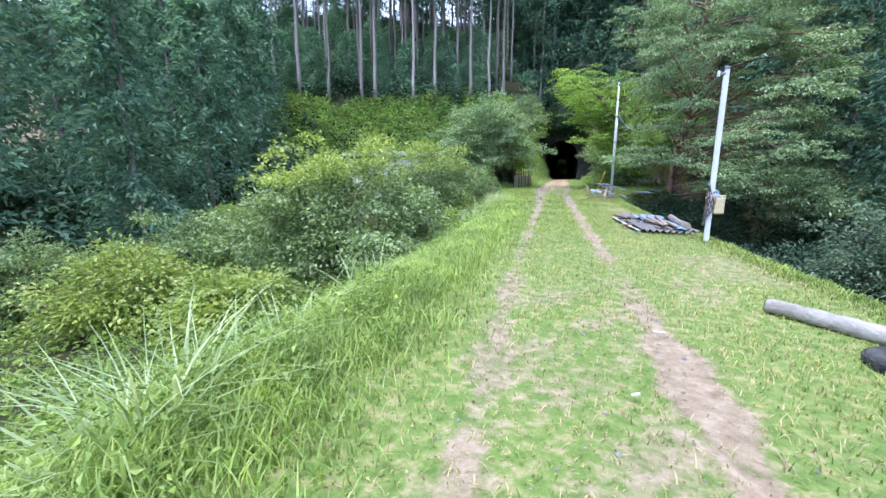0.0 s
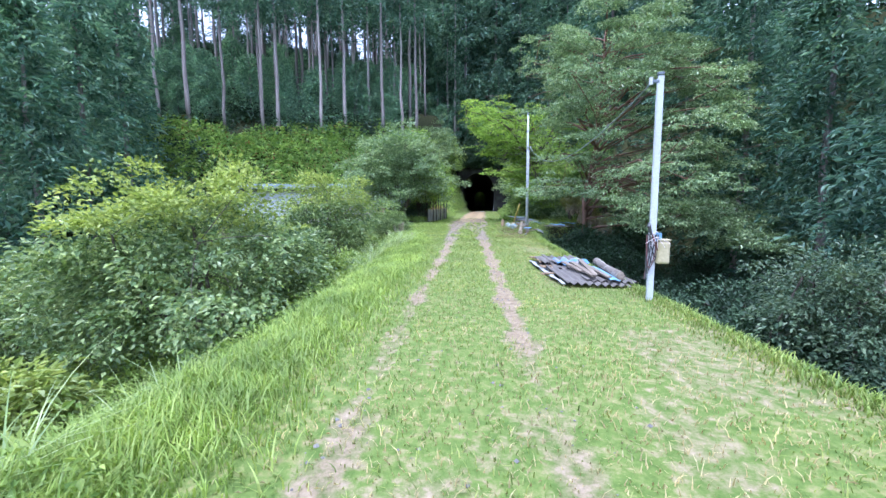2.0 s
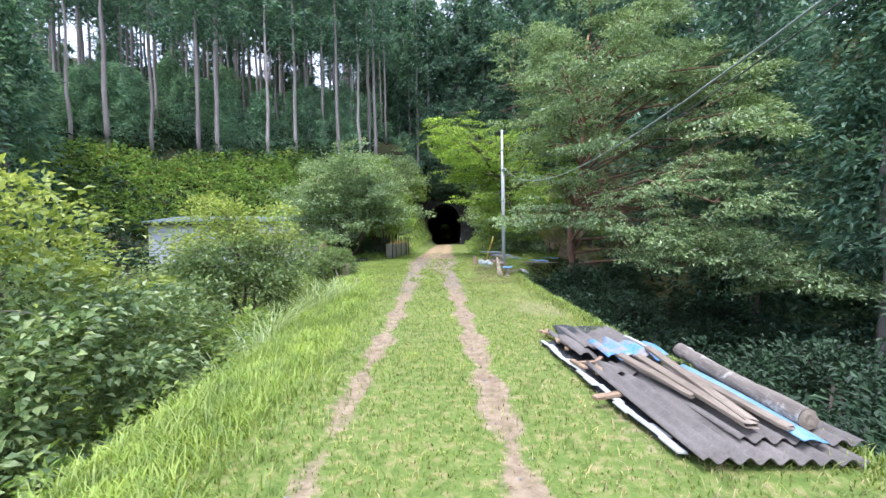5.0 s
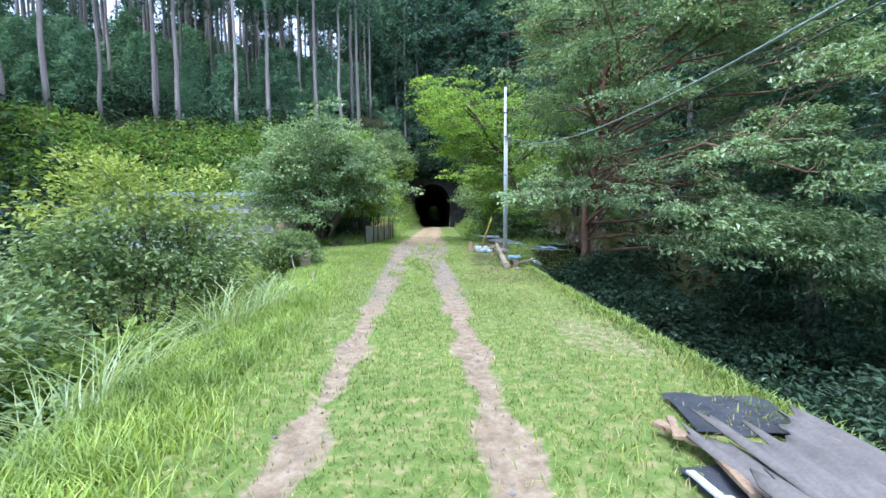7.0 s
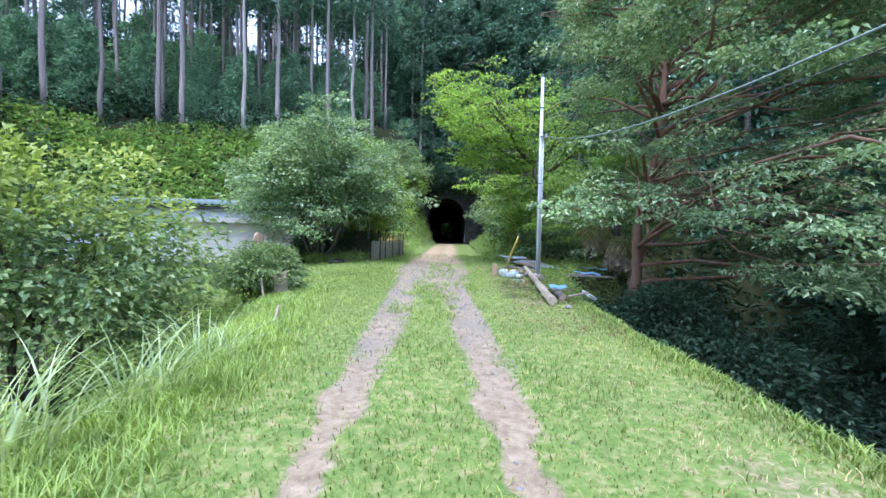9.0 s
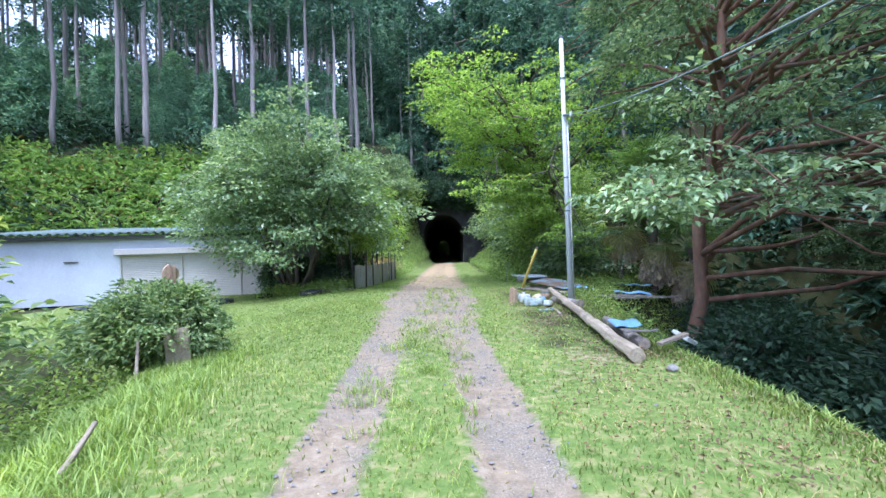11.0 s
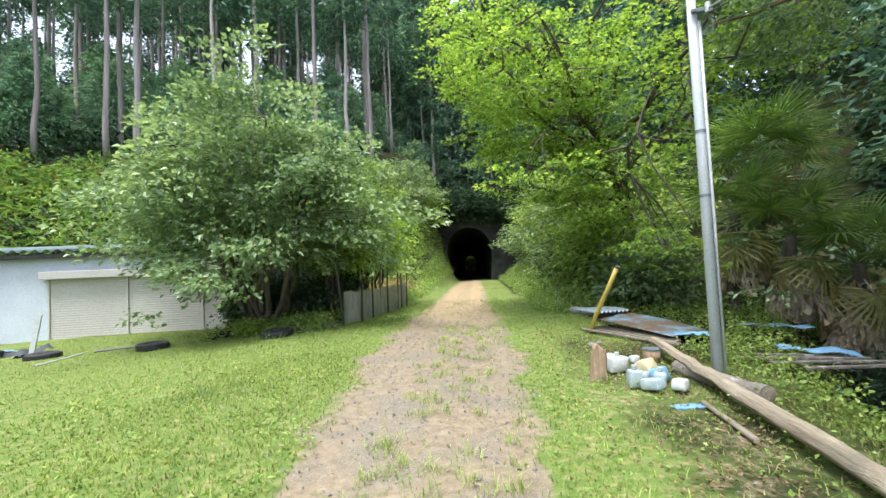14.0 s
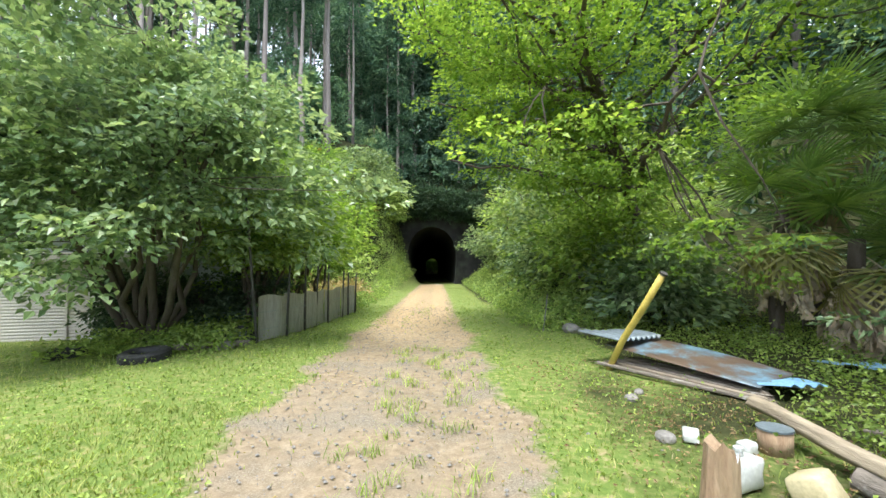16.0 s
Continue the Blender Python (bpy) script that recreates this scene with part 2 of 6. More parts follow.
M_SLATE = surface("weathered_fibre_cement", [(0.25, (0.09, 0.08, 0.072)), (0.7, (0.22, 0.20, 0.18))], 3, 45, 0.9, bump=0.3, dirt=(0.12, 0.11, 0.095), dirt_range=(0.5, 0.68))
M_BLUE = surface("faded_blue_sheet", [(0.3, (0.14, 0.30, 0.50)), (0.7, (0.25, 0.44, 0.62))], 4, 30, 0.5, bump=0.2, dirt=(0.35, 0.36, 0.36), dirt_range=(0.58, 0.66))
M_BLUEWORN = surface("worn_blue_paint", [(0.3, (0.07, 0.23, 0.50)), (0.7, (0.15, 0.36, 0.62))], 4, 30, 0.6, bump=0.25, dirt=(0.27, 0.26, 0.26), dirt_scale=4, dirt_range=(0.44, 0.54))
M_BLUESTEEL = surface("rusty_blue_tin", [(0.3, (0.12, 0.25, 0.36)), (0.7, (0.24, 0.42, 0.55))], 4, 30, 0.5, 0.2, bump=0.2, dirt=(0.13, 0.09, 0.065), dirt_range=(0.36, 0.52))
M_GREYTIN = surface("grey_tin", [(0.3, (0.12, 0.15, 0.17)), (0.7, (0.24, 0.29, 0.33))], 4, 30, 0.5, 0.3, bump=0.2, dirt=(0.13, 0.13, 0.12), dirt_range=(0.5, 0.7))
M_TARP = surface("black_tarpaulin", [(0.3, (0.025, 0.028, 0.034)), (0.7, (0.06, 0.065, 0.075))], 5, 30, 0.6, bump=0.5, dirt=(0.14, 0.125, 0.10), dirt_range=(0.58, 0.75))
M_WHITEPL = surface("milky_white_plastic", [(0.3, (0.46, 0.48, 0.47)), (0.7, (0.62, 0.64, 0.63))], 5, 30, 0.4, bump=0.05, dirt=(0.42, 0.44, 0.36), dirt_range=(0.55, 0.75))
M_CLEARPL = surface("cloudy_plastic", [(0.3, (0.30, 0.37, 0.40)), (0.7, (0.46, 0.53, 0.56))], 5, 30, 0.3, bump=0.1, dirt=(0.33, 0.36, 0.3))
M_CREAM = surface("cream_plastic", [(0.3, (0.48, 0.41, 0.24)), (0.7, (0.58, 0.51, 0.32))], 4, 40, 0.5, bump=0.05, dirt=(0.40, 0.35, 0.24), dirt_range=(0.6, 0.8))
M_RUBBER = surface("black_rubber", [(0.3, (0.018, 0.018, 0.019)), (0.7, (0.04, 0.04, 0.042))], 6, 50, 0.7, bump=0.4, dirt=(0.11, 0.105, 0.09), dirt_range=(0.55, 0.75))
M_CABLE = surface("cable_sheath", [(0.3, (0.05, 0.05, 0.055)), (0.7, (0.11, 0.11, 0.12))], 6, 50, 0.6, bump=0.1)
M_CABLEGREY = surface("pale_cable", [(0.3, (0.20, 0.25, 0.24)), (0.7, (0.30, 0.35, 0.34))], 6, 50, 0.6, bump=0.1)
M_STRING = surface("pink_white_string", [(0.3, (0.62, 0.52, 0.52)), (0.7, (0.80, 0.74, 0.74))], 30, 80, 0.7, bump=0.1)
M_REDCABLE = surface("maroon_cable", [(0.3, (0.14, 0.06, 0.06)), (0.7, (0.25, 0.11, 0.11))], 20, 80, 0.6, bump=0.1)
M_YELLOW = surface("faded_yellow_tube", [(0.3, (0.46, 0.36, 0.07)), (0.7, (0.66, 0.52, 0.13))], 4, 40, 0.5, bump=0.1, dirt=(0.25, 0.2, 0.1), dirt_range=(0.58, 0.7))
M_WALL = surface("white_painted_wall", [(0.3, (0.52, 0.55, 0.60)), (0.7, (0.60, 0.64, 0.69))], 0.8, 40, 0.7, bump=0.05, dirt=(0.52, 0.54, 0.55), dirt_range=(0.6, 0.85))
M_SHUTTER = surface("cream_roller_shutter", [(0.3, (0.47, 0.44, 0.40)), (0.7, (0.55, 0.52, 0.475))], 0.8, 30, 0.5, bump=0.03, dirt=(0.42, 0.39, 0.35), dirt_range=(0.6, 0.8))
M_ROOF = surface("grey_green_roof_tin", [(0.3, (0.16, 0.22, 0.22)), (0.7, (0.28, 0.36, 0.36))], 2, 30, 0.5, 0.2, bump=0.1, dirt=(0.14, 0.12, 0.1))
M_NET = surface("grey_mesh_panel", [(0.3, (0.26, 0.25, 0.23)), (0.7, (0.44, 0.43, 0.40))], 3, 90, 0.8, bump=0.6, stretch=(6, 6, 1))
M_POST = surface("dark_post", [(0.3, (0.035, 0.035, 0.035)), (0.7, (0.09, 0.085, 0.08))], 5, 50, 0.7, bump=0.3)
# portal stone coloured near black: shade of the overhanging growth is in the colour
M_PORTAL = surface("overhang_shaded_masonry", [(0.3, (0.01, 0.01, 0.011)), (0.7, (0.034, 0.032, 0.031))], 1.2, 14, 0.85, bump=0.8, dist=0.04, dirt=(0.045, 0.06, 0.04), dirt_scale=0.6)
M_LINING = surface("near_black_tunnel_lining", [(0.3, (0.012, 0.012, 0.013)), (0.7, (0.04, 0.038, 0.037))], 1.0, 10, 0.9, bump=0.5, dist=0.03)
M_STONE = surface("field_stone", [(0.3, (0.15, 0.14, 0.13)), (0.7, (0.30, 0.285, 0.265))], 4, 40, 0.9, bump=0.5)


# ---- mesh helpers ----
def mesh_np(name, verts, faces, material, smooth=False):
    """A mesh from arrays of vertices and of equal-sided faces."""
    verts, faces = np.asarray(verts, np.float32), np.asarray(faces, np.int32)
    me = bpy.data.meshes.new(name)
    k = faces.shape[1]
    me.vertices.add(len(verts))
    me.vertices.foreach_set("co", verts.ravel())
    me.loops.add(faces.size)
    me.loops.foreach_set("vertex_index", faces.ravel())
    me.polygons.add(len(faces))
    me.polygons.foreach_set("loop_start", np.arange(0, faces.size, k, dtype=np.int32))
    me.polygons.foreach_set("use_smooth", np.full(len(faces), smooth))
    me.update(calc_edges=True)
    if material:
        me.materials.append(material)
    return me


def thing(name, label, category, group="", kind="", at=(0, 0, 0), turn=0.0):
    e = new(name)
    e.matrix_world = pose(*at, 0, 0, turn)
    return tagged(e, label, category, group, kind)


def under(ob, parent, label=""):
    ob.parent = parent
    if label:
        tagged(ob, label)
    return ob


def part(name, bm, material, parent, label="", smooth=False):
    me = bpy.data.meshes.new(name)
    for f in bm.faces:
        f.smooth = smooth
    bm.to_mesh(me)
    bm.free()
    me.materials.append(material)
    return under(new(name, me), parent, label)


def part_np(name, verts, faces, material, parent, label="", smooth=False):
    return under(new(name, mesh_np(name, verts, faces, material, smooth)), parent, label)


def box(bm, size, at=(0, 0, 0), rot=(0, 0, 0), bevel=0.0):
    """A bevelled block, added to bm."""
    r = bmesh.ops.create_cube(bm, size=1.0)
    vs = r["verts"]
    bmesh.ops.scale(bm, verts=vs, vec=size)
    if bevel:
        es = list({e for v in vs for e in v.link_edges})
        out = bmesh.ops.bevel(bm, geom=es, offset=bevel, segments=2, profile=0.5, affect="EDGES")
        vs = list({v for f in out["faces"] for v in f.verts} | {v for v in vs if v.is_valid})
    bmesh.ops.transform(bm, matrix=pose(*at, *rot), verts=vs)
    return bm


def tube_np(pts, radii, sides=8, wobble=0.0, seed=0, caps=True):
    """A tapered tube along points: vertices and triangle-pairs as quads."""
    pts, radii = np.asarray(pts, float), np.asarray(radii, float)
    n = len(pts)
    tan = np.gradient(pts, axis=0)
    tan /= np.linalg.norm(tan, axis=1)[:, None] + 1e-9
    ref = np.where(np.abs(tan[:, 2:3]) > 0.9, np.array([[1.0, 0, 0]]), np.array([[0, 0, 1.0]]))
    s = np.cross(tan, ref)
    s /= np.linalg.norm(s, axis=1)[:, None] + 1e-9
    u = np.cross(s, tan)
    a = np.arange(sides) * 2 * np.pi / sides
    r = np.random.default_rng(seed)
    rad = radii[:, None] * (1 + wobble * r.normal(size=(n, sides)))
    v = pts[:, None] + rad[..., None] * (np.cos(a)[None, :, None] * s[:, None] + np.sin(a)[None, :, None] * u[:, None])
    v = v.reshape(-1, 3)
    i, j = np.meshgrid(np.arange(n - 1), np.arange(sides), indexing="ij")
    j2 = (j + 1) % sides
    f = np.stack([i * sides + j, i * sides + j2, (i + 1) * sides + j2, (i + 1) * sides + j], -1).reshape(-1, 4)
    if caps:
        v = np.vstack([v, pts[0] - tan[0] * radii[0] * 0.05, pts[-1] + tan[-1] * radii[-1] * 0.05])
        q = np.arange(0, sides, 2)
        c0 = np.stack([np.full(len(q), n * sides), (q + 2) % sides, q + 1, q], -1)
        top = (n - 1) * sides
        c1 = np.stack([np.full(len(q), n * sides + 1), top + q, top + q + 1, top + (q + 2) % sides], -1)
        f = np.vstack([f, c0, c1])
    return v, f


def join_np(pieces):
    vs, fs, base = [], [], 0
    for v, f in pieces:
        vs.append(v)
        fs.append(f + base)
        base += len(v)
    return np.vstack(vs), np.vstack(fs)


def unit(a):
    return a / (np.linalg.norm(a, axis=-1, keepdims=True) + 1e-9)


def leaves_np(c, d, n, length, width, fold=0.15, droop=0.12):
    """One folded leaf of four corners at each centre c, pointing along d, facing n."""
    d = unit(d)
    s = unit(np.cross(d, n))
    n = np.cross(s, d)
    length, width = np.broadcast_to(length, len(c))[:, None], np.broadcast_to(width, len(c))[:, None]
    mid = c + d * length * 0.45
    v = np.stack([c, mid + s * width / 2 + n * length * fold, c + d * length - n * length * droop, mid - s * width / 2 + n * length * fold], 1).reshape(-1, 3)
    i = np.arange(len(c))[:, None] * 4
    f = np.concatenate([i + [0, 1, 2], i + [0, 2, 3]], 1).reshape(-1, 3)
    return v, f


def blades_np(c, lean, height, width, segs=2, curl=1.0):
    """Grass blades: tapered strips that rise at c and bow along lean (horizontal vectors)."""
    m = len(c)
    side = unit(np.cross(lean, np.array([0, 0, 1.0])))
    rows = []
    for k in range(segs + 1):
        t = k / segs
        w = width * (1 - t) ** 0.7 if k < segs else width * 0.06
        p = c + lean * (curl * t * t) [..., None] if np.ndim(t) else c + lean * curl * t * t
        p = p + np.array([0, 0, 1.0]) * (height * (t - 0.28 * curl * t * t))[:, None]
        rows.append(p - side * np.reshape(w / 2, (-1, 1)))
        rows.append(p + side * np.reshape(w / 2, (-1, 1)))
    v = np.stack(rows, 1).reshape(-1, 3)
    i = np.arange(m)[:, None] * (2 * segs + 2)
    f = np.concatenate([i + [2 * k, 2 * k + 1, 2 * k + 3, 2 * k + 2] for k in range(segs)], 1).reshape(-1, 4)
    return v, f


# ---- the lie of the land ----
def interp(y, table):
    t = np.array(table)
    return np.interp(y, t[:, 0], t[:, 1])


def sstep(a, b, x):
    t = np.clip((x - a) / (b - a), 0, 1)
    return t * t * (3 - 2 * t)


LEFT = [(-30, -1.6), (4, -1.62), (9, -1.85), (13, -2.1), (18, -2.7), (21, -3.3), (24.5, -4.3), (27, -9), (30, -14), (60, -14)]
RIGHT = [(-30, 3.6), (6, 3.5), (10, 3.15), (14, 2.75), (20, 2.55), (24, 2.6), (28, 3.4), (31, 5.2), (34, 7.0), (60, 9.0)]
RUT_L = [(-10, 0.35), (2, 0.08), (5, -0.16), (9, -0.40), (15, -0.66), (21, -0.98), (26, -1.35), (32, -1.6), (70, -2.2)]
RUT_R = [(-10, 1.6), (2.5, 1.38), (4.7, 1.25), (6.6, 1.10), (9, 0.96), (12, 0.80), (16, 0.58), (19, 0.40), (25, 0.0), (32, -0.35), (70, -1.0)]
TUNNEL_X, TUNNEL_Y, TUNNEL_END = -1.55, 69.0, 190.0
SKEW = -0.029  # the bore keeps the line of the track
FAR_X = TUNNEL_X + SKEW * (TUNNEL_END - TUNNEL_Y)


def waves(x, y, s):
    return (np.sin(x * 0.9 * s + 1.3) * np.cos(y * 1.1 * s + 0.4) + 0.6 * np.sin(x * 2.3 * s - y * 1.7 * s + 2.0) + 0.4 * np.cos(x * 4.1 * s + y * 3.3 * s)) / 2.0


def land(x, y):
    x, y = np.asarray(x, float), np.asarray(y, float)
    l, r = interp(y, LEFT), interp(y, RIGHT)
    z = 0.03 * waves(x, y, 0.6)
    # banks of the causeway
    dl, dr = np.maximum(l - x, 0), np.maximum(x - r, 0)
    dl = dl + 0.9 * (1 - np.exp(-dl / 0.7)) * sstep(26, 20, y)
    z = z - 4.2 * (1 - np.exp(-dl * 0.62 / 4.2)) * (1 - 0.25 * sstep(24, 40, y)) * (1 - 0.85 * sstep(23, 29, y)) * sstep(0, 0.8, dl)
    deep = 6.5 + 3.5 * sstep(26, 21, y)
    z = z - deep * (1 - np.exp(-dr * (1.35 + 0.5 * sstep(26, 21, y)) / deep)) * sstep(0, 0.6, dr) * (1 - sstep(30, 37, y))
    z = z - 0.10 * sstep(0.8, 0.0, l - x) * sstep(-0.8, 0.0, l - x) * 0.5
    # yard falls a little towards the shed
    z = z - 0.22 * sstep(-3.5, -9, x) * sstep(24, 28, y) * (1 - sstep(40, 46, y))
    # wooded slope behind the shed
    s = (y - (36.0 + (x + 24) * 0.52)) * 0.887
    hill = 8.6 * sstep(-1.5, 10.5, s) + 0.46 * np.maximum(s - 8, 0) * (s < 75) + 0.46 * 67 * (s >= 75) + 0.5 * waves(x, y, 0.25) * sstep(0, 6, s)
    cut = sstep(-2.6, -8.5, x - 0.0 * y)
    hill = hill * np.where(y < TUNNEL_Y + 0.3, cut, 1.0)
    z = z + np.where(y < TUNNEL_Y + 0.3, hill * (x < TUNNEL_X), 0)
    # slope on the other side of the cutting
    rb = 2.6 - 0.02 * (y - 36)
    hr = 0.75 * np.maximum(x - rb, 0) * sstep(34, 42, y)
    hr = np.minimum(hr, 9 + 0.25 * np.maximum(x - rb, 0))
    z = np.where(y < TUNNEL_Y + 0.3, z + hr, z)
    # the hill over the tunnel
    over = 8.8 + 0.42 * (y - TUNNEL_Y) + 0.6 * waves(x, y, 0.2) + 0.12 * np.abs(x - TUNNEL_X)
    over = np.minimum(over, 8.8 + 0.42 * 75) - np.maximum(y - 150, 0) * 0.75
    z = np.where((y >= TUNNEL_Y + 0.3) & (y < TUNNEL_END), np.maximum(np.maximum(over, hill * sstep(-5, -13, x)), z), z)
    z = np.where(y >= TUNNEL_END, -0.12 + np.minimum(1.5 * np.maximum(y - TUNNEL_END - 0.8, 0), 30) + 0.15 * np.maximum(np.abs(x - FAR_X) - 4, 0), z)
    # far sides of the valley
    z = z + 0.45 * np.maximum(-x - 19 - 0.0 * y, 0) * sstep(46, 30, y) * (x < 0) * 0.55
    z = z + 0.40 * np.maximum(x - 17, 0) * sstep(40, 32, y)
    return z


def near_rut(x, y):
    g = np.minimum(np.abs(x - interp(y, RUT_L)), np.abs(x - interp(y, RUT_R)))
    return g


def scorch(x, y):
    """Dry, burnt patches of turf along the open side of the causeway."""
    return sstep(-0.05, 0.4, waves(x * 0.8 + 5, y * 0.8, 0.9)) * sstep(1.3, 1.9, x) * sstep(22, 18, y)


def bareness(x, y):
    """0 turf, 1 bare earth: the wheel tracks, fading in and out along the way."""
    dl, dr = np.abs(x - interp(y, RUT_L)), np.abs(x - interp(y, RUT_R))
    kl = 0.50 + 0.10 * np.sin(y * 1.05 + 0.4) * np.cos(y * 0.37)
    kr = 0.68 + 0.32 * np.sin(y * 0.9 + 2.2) * np.cos(y * 0.31 + 1)
    kl = np.maximum(kl, sstep(8, 14, y) * 0.85)
    kr = np.maximum(kr, sstep(9, 13, y) * 0.98)
    wob = 0.05 * np.sin(y * 3.1) + 0.04 * np.sin(y * 7.3 + x * 5)
    wide = 0.09 + 0.07 * sstep(8, 4, y) + 0.19 * sstep(14, 25, y)
    b = np.maximum(kl * sstep(wide + 0.12, wide * 0.3, dl + wob), kr * sstep(wide + 0.14, wide * 0.3, dr + wob))
    road = 0.75 * sstep(1.5, 0.9, np.abs(x - 0.5 * (interp(y, RUT_L) + interp(y, RUT_R)))) * sstep(30, 36, y)
    foot = 0.7 * sstep(-3.0, -0.5, (y - (36.0 + (x + 24) * 0.52)) * 0.887) * sstep(3.5, 1.0, (y - (36.0 + (x + 24) * 0.52)) * 0.887) * (x < -9)
    scuff = 0.34 * sstep(0.3, 0.9, x) * sstep(2.6, 1.9, x) * sstep(20.5, 22, y) * sstep(30, 28, y) * (0.7 + 0.6 * waves(x, y, 1.6))
    worn = 0.43 * sstep(1.5, 0.4, np.abs(x - 0.6)) * sstep(11, 4, y) * (0.72 + 0.5 * waves(x, y, 3.2))
    return np.clip(np.maximum(np.maximum(b, road), np.maximum(foot, np.maximum(scuff, np.maximum(worn, 0.36 * scorch(x, y))))), 0, 1) * (y < TUNNEL_Y + 20)


def gravelness(x, y):
    mid = 0.5 * (interp(y, RUT_L) + interp(y, RUT_R))
    half = 0.55 + 0.65 * sstep(20, 30, y)
    g = sstep(half + 0.5, half - 0.35, np.abs(x - mid) + 0.12 * np.sin(y * 2.3) + 0.08 * np.sin(y * 5.9)) * sstep(19.5, 27, y)
    g = g * (0.72 + 0.2 * sstep(26, 29, y) + 0.12 * np.sin(x * 3 + y * 1.3)) * (1 - 0.5 * sstep(33, 40, y))
    track = np.maximum(sstep(0.45, 0.12, np.abs(x - interp(y, RUT_L))), sstep(0.45, 0.12, np.abs(x - interp(y, RUT_R)))) * sstep(15, 22, y) * 0.9
    return np.maximum(g, track)


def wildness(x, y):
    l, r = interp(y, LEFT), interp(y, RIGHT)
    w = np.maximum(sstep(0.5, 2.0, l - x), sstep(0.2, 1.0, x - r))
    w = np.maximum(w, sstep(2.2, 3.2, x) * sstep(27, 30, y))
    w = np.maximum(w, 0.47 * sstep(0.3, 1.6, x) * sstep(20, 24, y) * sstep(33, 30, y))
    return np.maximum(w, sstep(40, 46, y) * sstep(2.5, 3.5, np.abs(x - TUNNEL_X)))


def axis(near_lo, near_hi, step, far, growth=1.18):
    a = list(np.arange(near_lo, near_hi + 1e-6, step))
    s, v = step, near_hi
    while v < far:
        s *= growth
        v += s
        a.append(v)
    s, v = step, near_lo
    lo = []
    while v > -far:
        s *= growth
        v -= s
        lo.append(v)
    return np.array(lo[::-1] + a)


gx = axis(-6.5, 6.0, 0.11, 900)
gy = axis(0.0, 34.0, 0.14, 900)
gy = np.sort(np.concatenate([gy[np.abs(gy - TUNNEL_Y - 0.15) > 0.6], [TUNNEL_Y + 0.25, TUNNEL_Y + 0.32, TUNNEL_END - 0.01, TUNNEL_END + 0.01]]))
X, Y = np.meshgrid(gx, gy)
Z = land(X, Y)
Z = Z - 0.035 * bareness(X, Y) - 0.012 * gravelness(X, Y)
nx, ny = len(gx), len(gy)
ii, jj = np.meshgrid(np.arange(ny - 1), np.arange(nx - 1), indexing="ij")
quads = np.stack([ii * nx + jj, ii * nx + jj + 1, (ii + 1) * nx + jj + 1, (ii + 1) * nx + jj], -1).reshape(-1, 4)
qx, qy = (gx[jj] + gx[jj + 1]).ravel() / 2, (gy[ii] + gy[ii + 1]).ravel() / 2
mouth = ((np.abs(qx - TUNNEL_X) < 3.4) & (qy > TUNNEL_Y + 0.2) & (qy < TUNNEL_Y + 0.34)) | ((np.abs(qx - FAR_X) < 4.5) & (np.abs(qy - TUNNEL_END) < 0.02))
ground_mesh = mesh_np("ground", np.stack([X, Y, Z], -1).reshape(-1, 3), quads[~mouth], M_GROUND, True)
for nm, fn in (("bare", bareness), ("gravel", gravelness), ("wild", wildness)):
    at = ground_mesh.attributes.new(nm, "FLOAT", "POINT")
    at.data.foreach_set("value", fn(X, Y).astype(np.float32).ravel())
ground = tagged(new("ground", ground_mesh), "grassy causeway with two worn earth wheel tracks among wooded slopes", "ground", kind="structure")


# ---- tunnel ----
def arch_profile(half, spring, n=20):
    """Horseshoe outline from the left foot over the crown to the right foot."""
    pts = [(-half * 0.93, -0.3), (-half * 0.985, spring * 0.5)]
    for k in range(n + 1):
        a = math.pi * (1 - k / n)
        pts.append((half * math.cos(a), spring + half * 1.12 * math.sin(a)))
    return pts + [(half * 0.985, spring * 0.5), (half * 0.93, -0.3)]


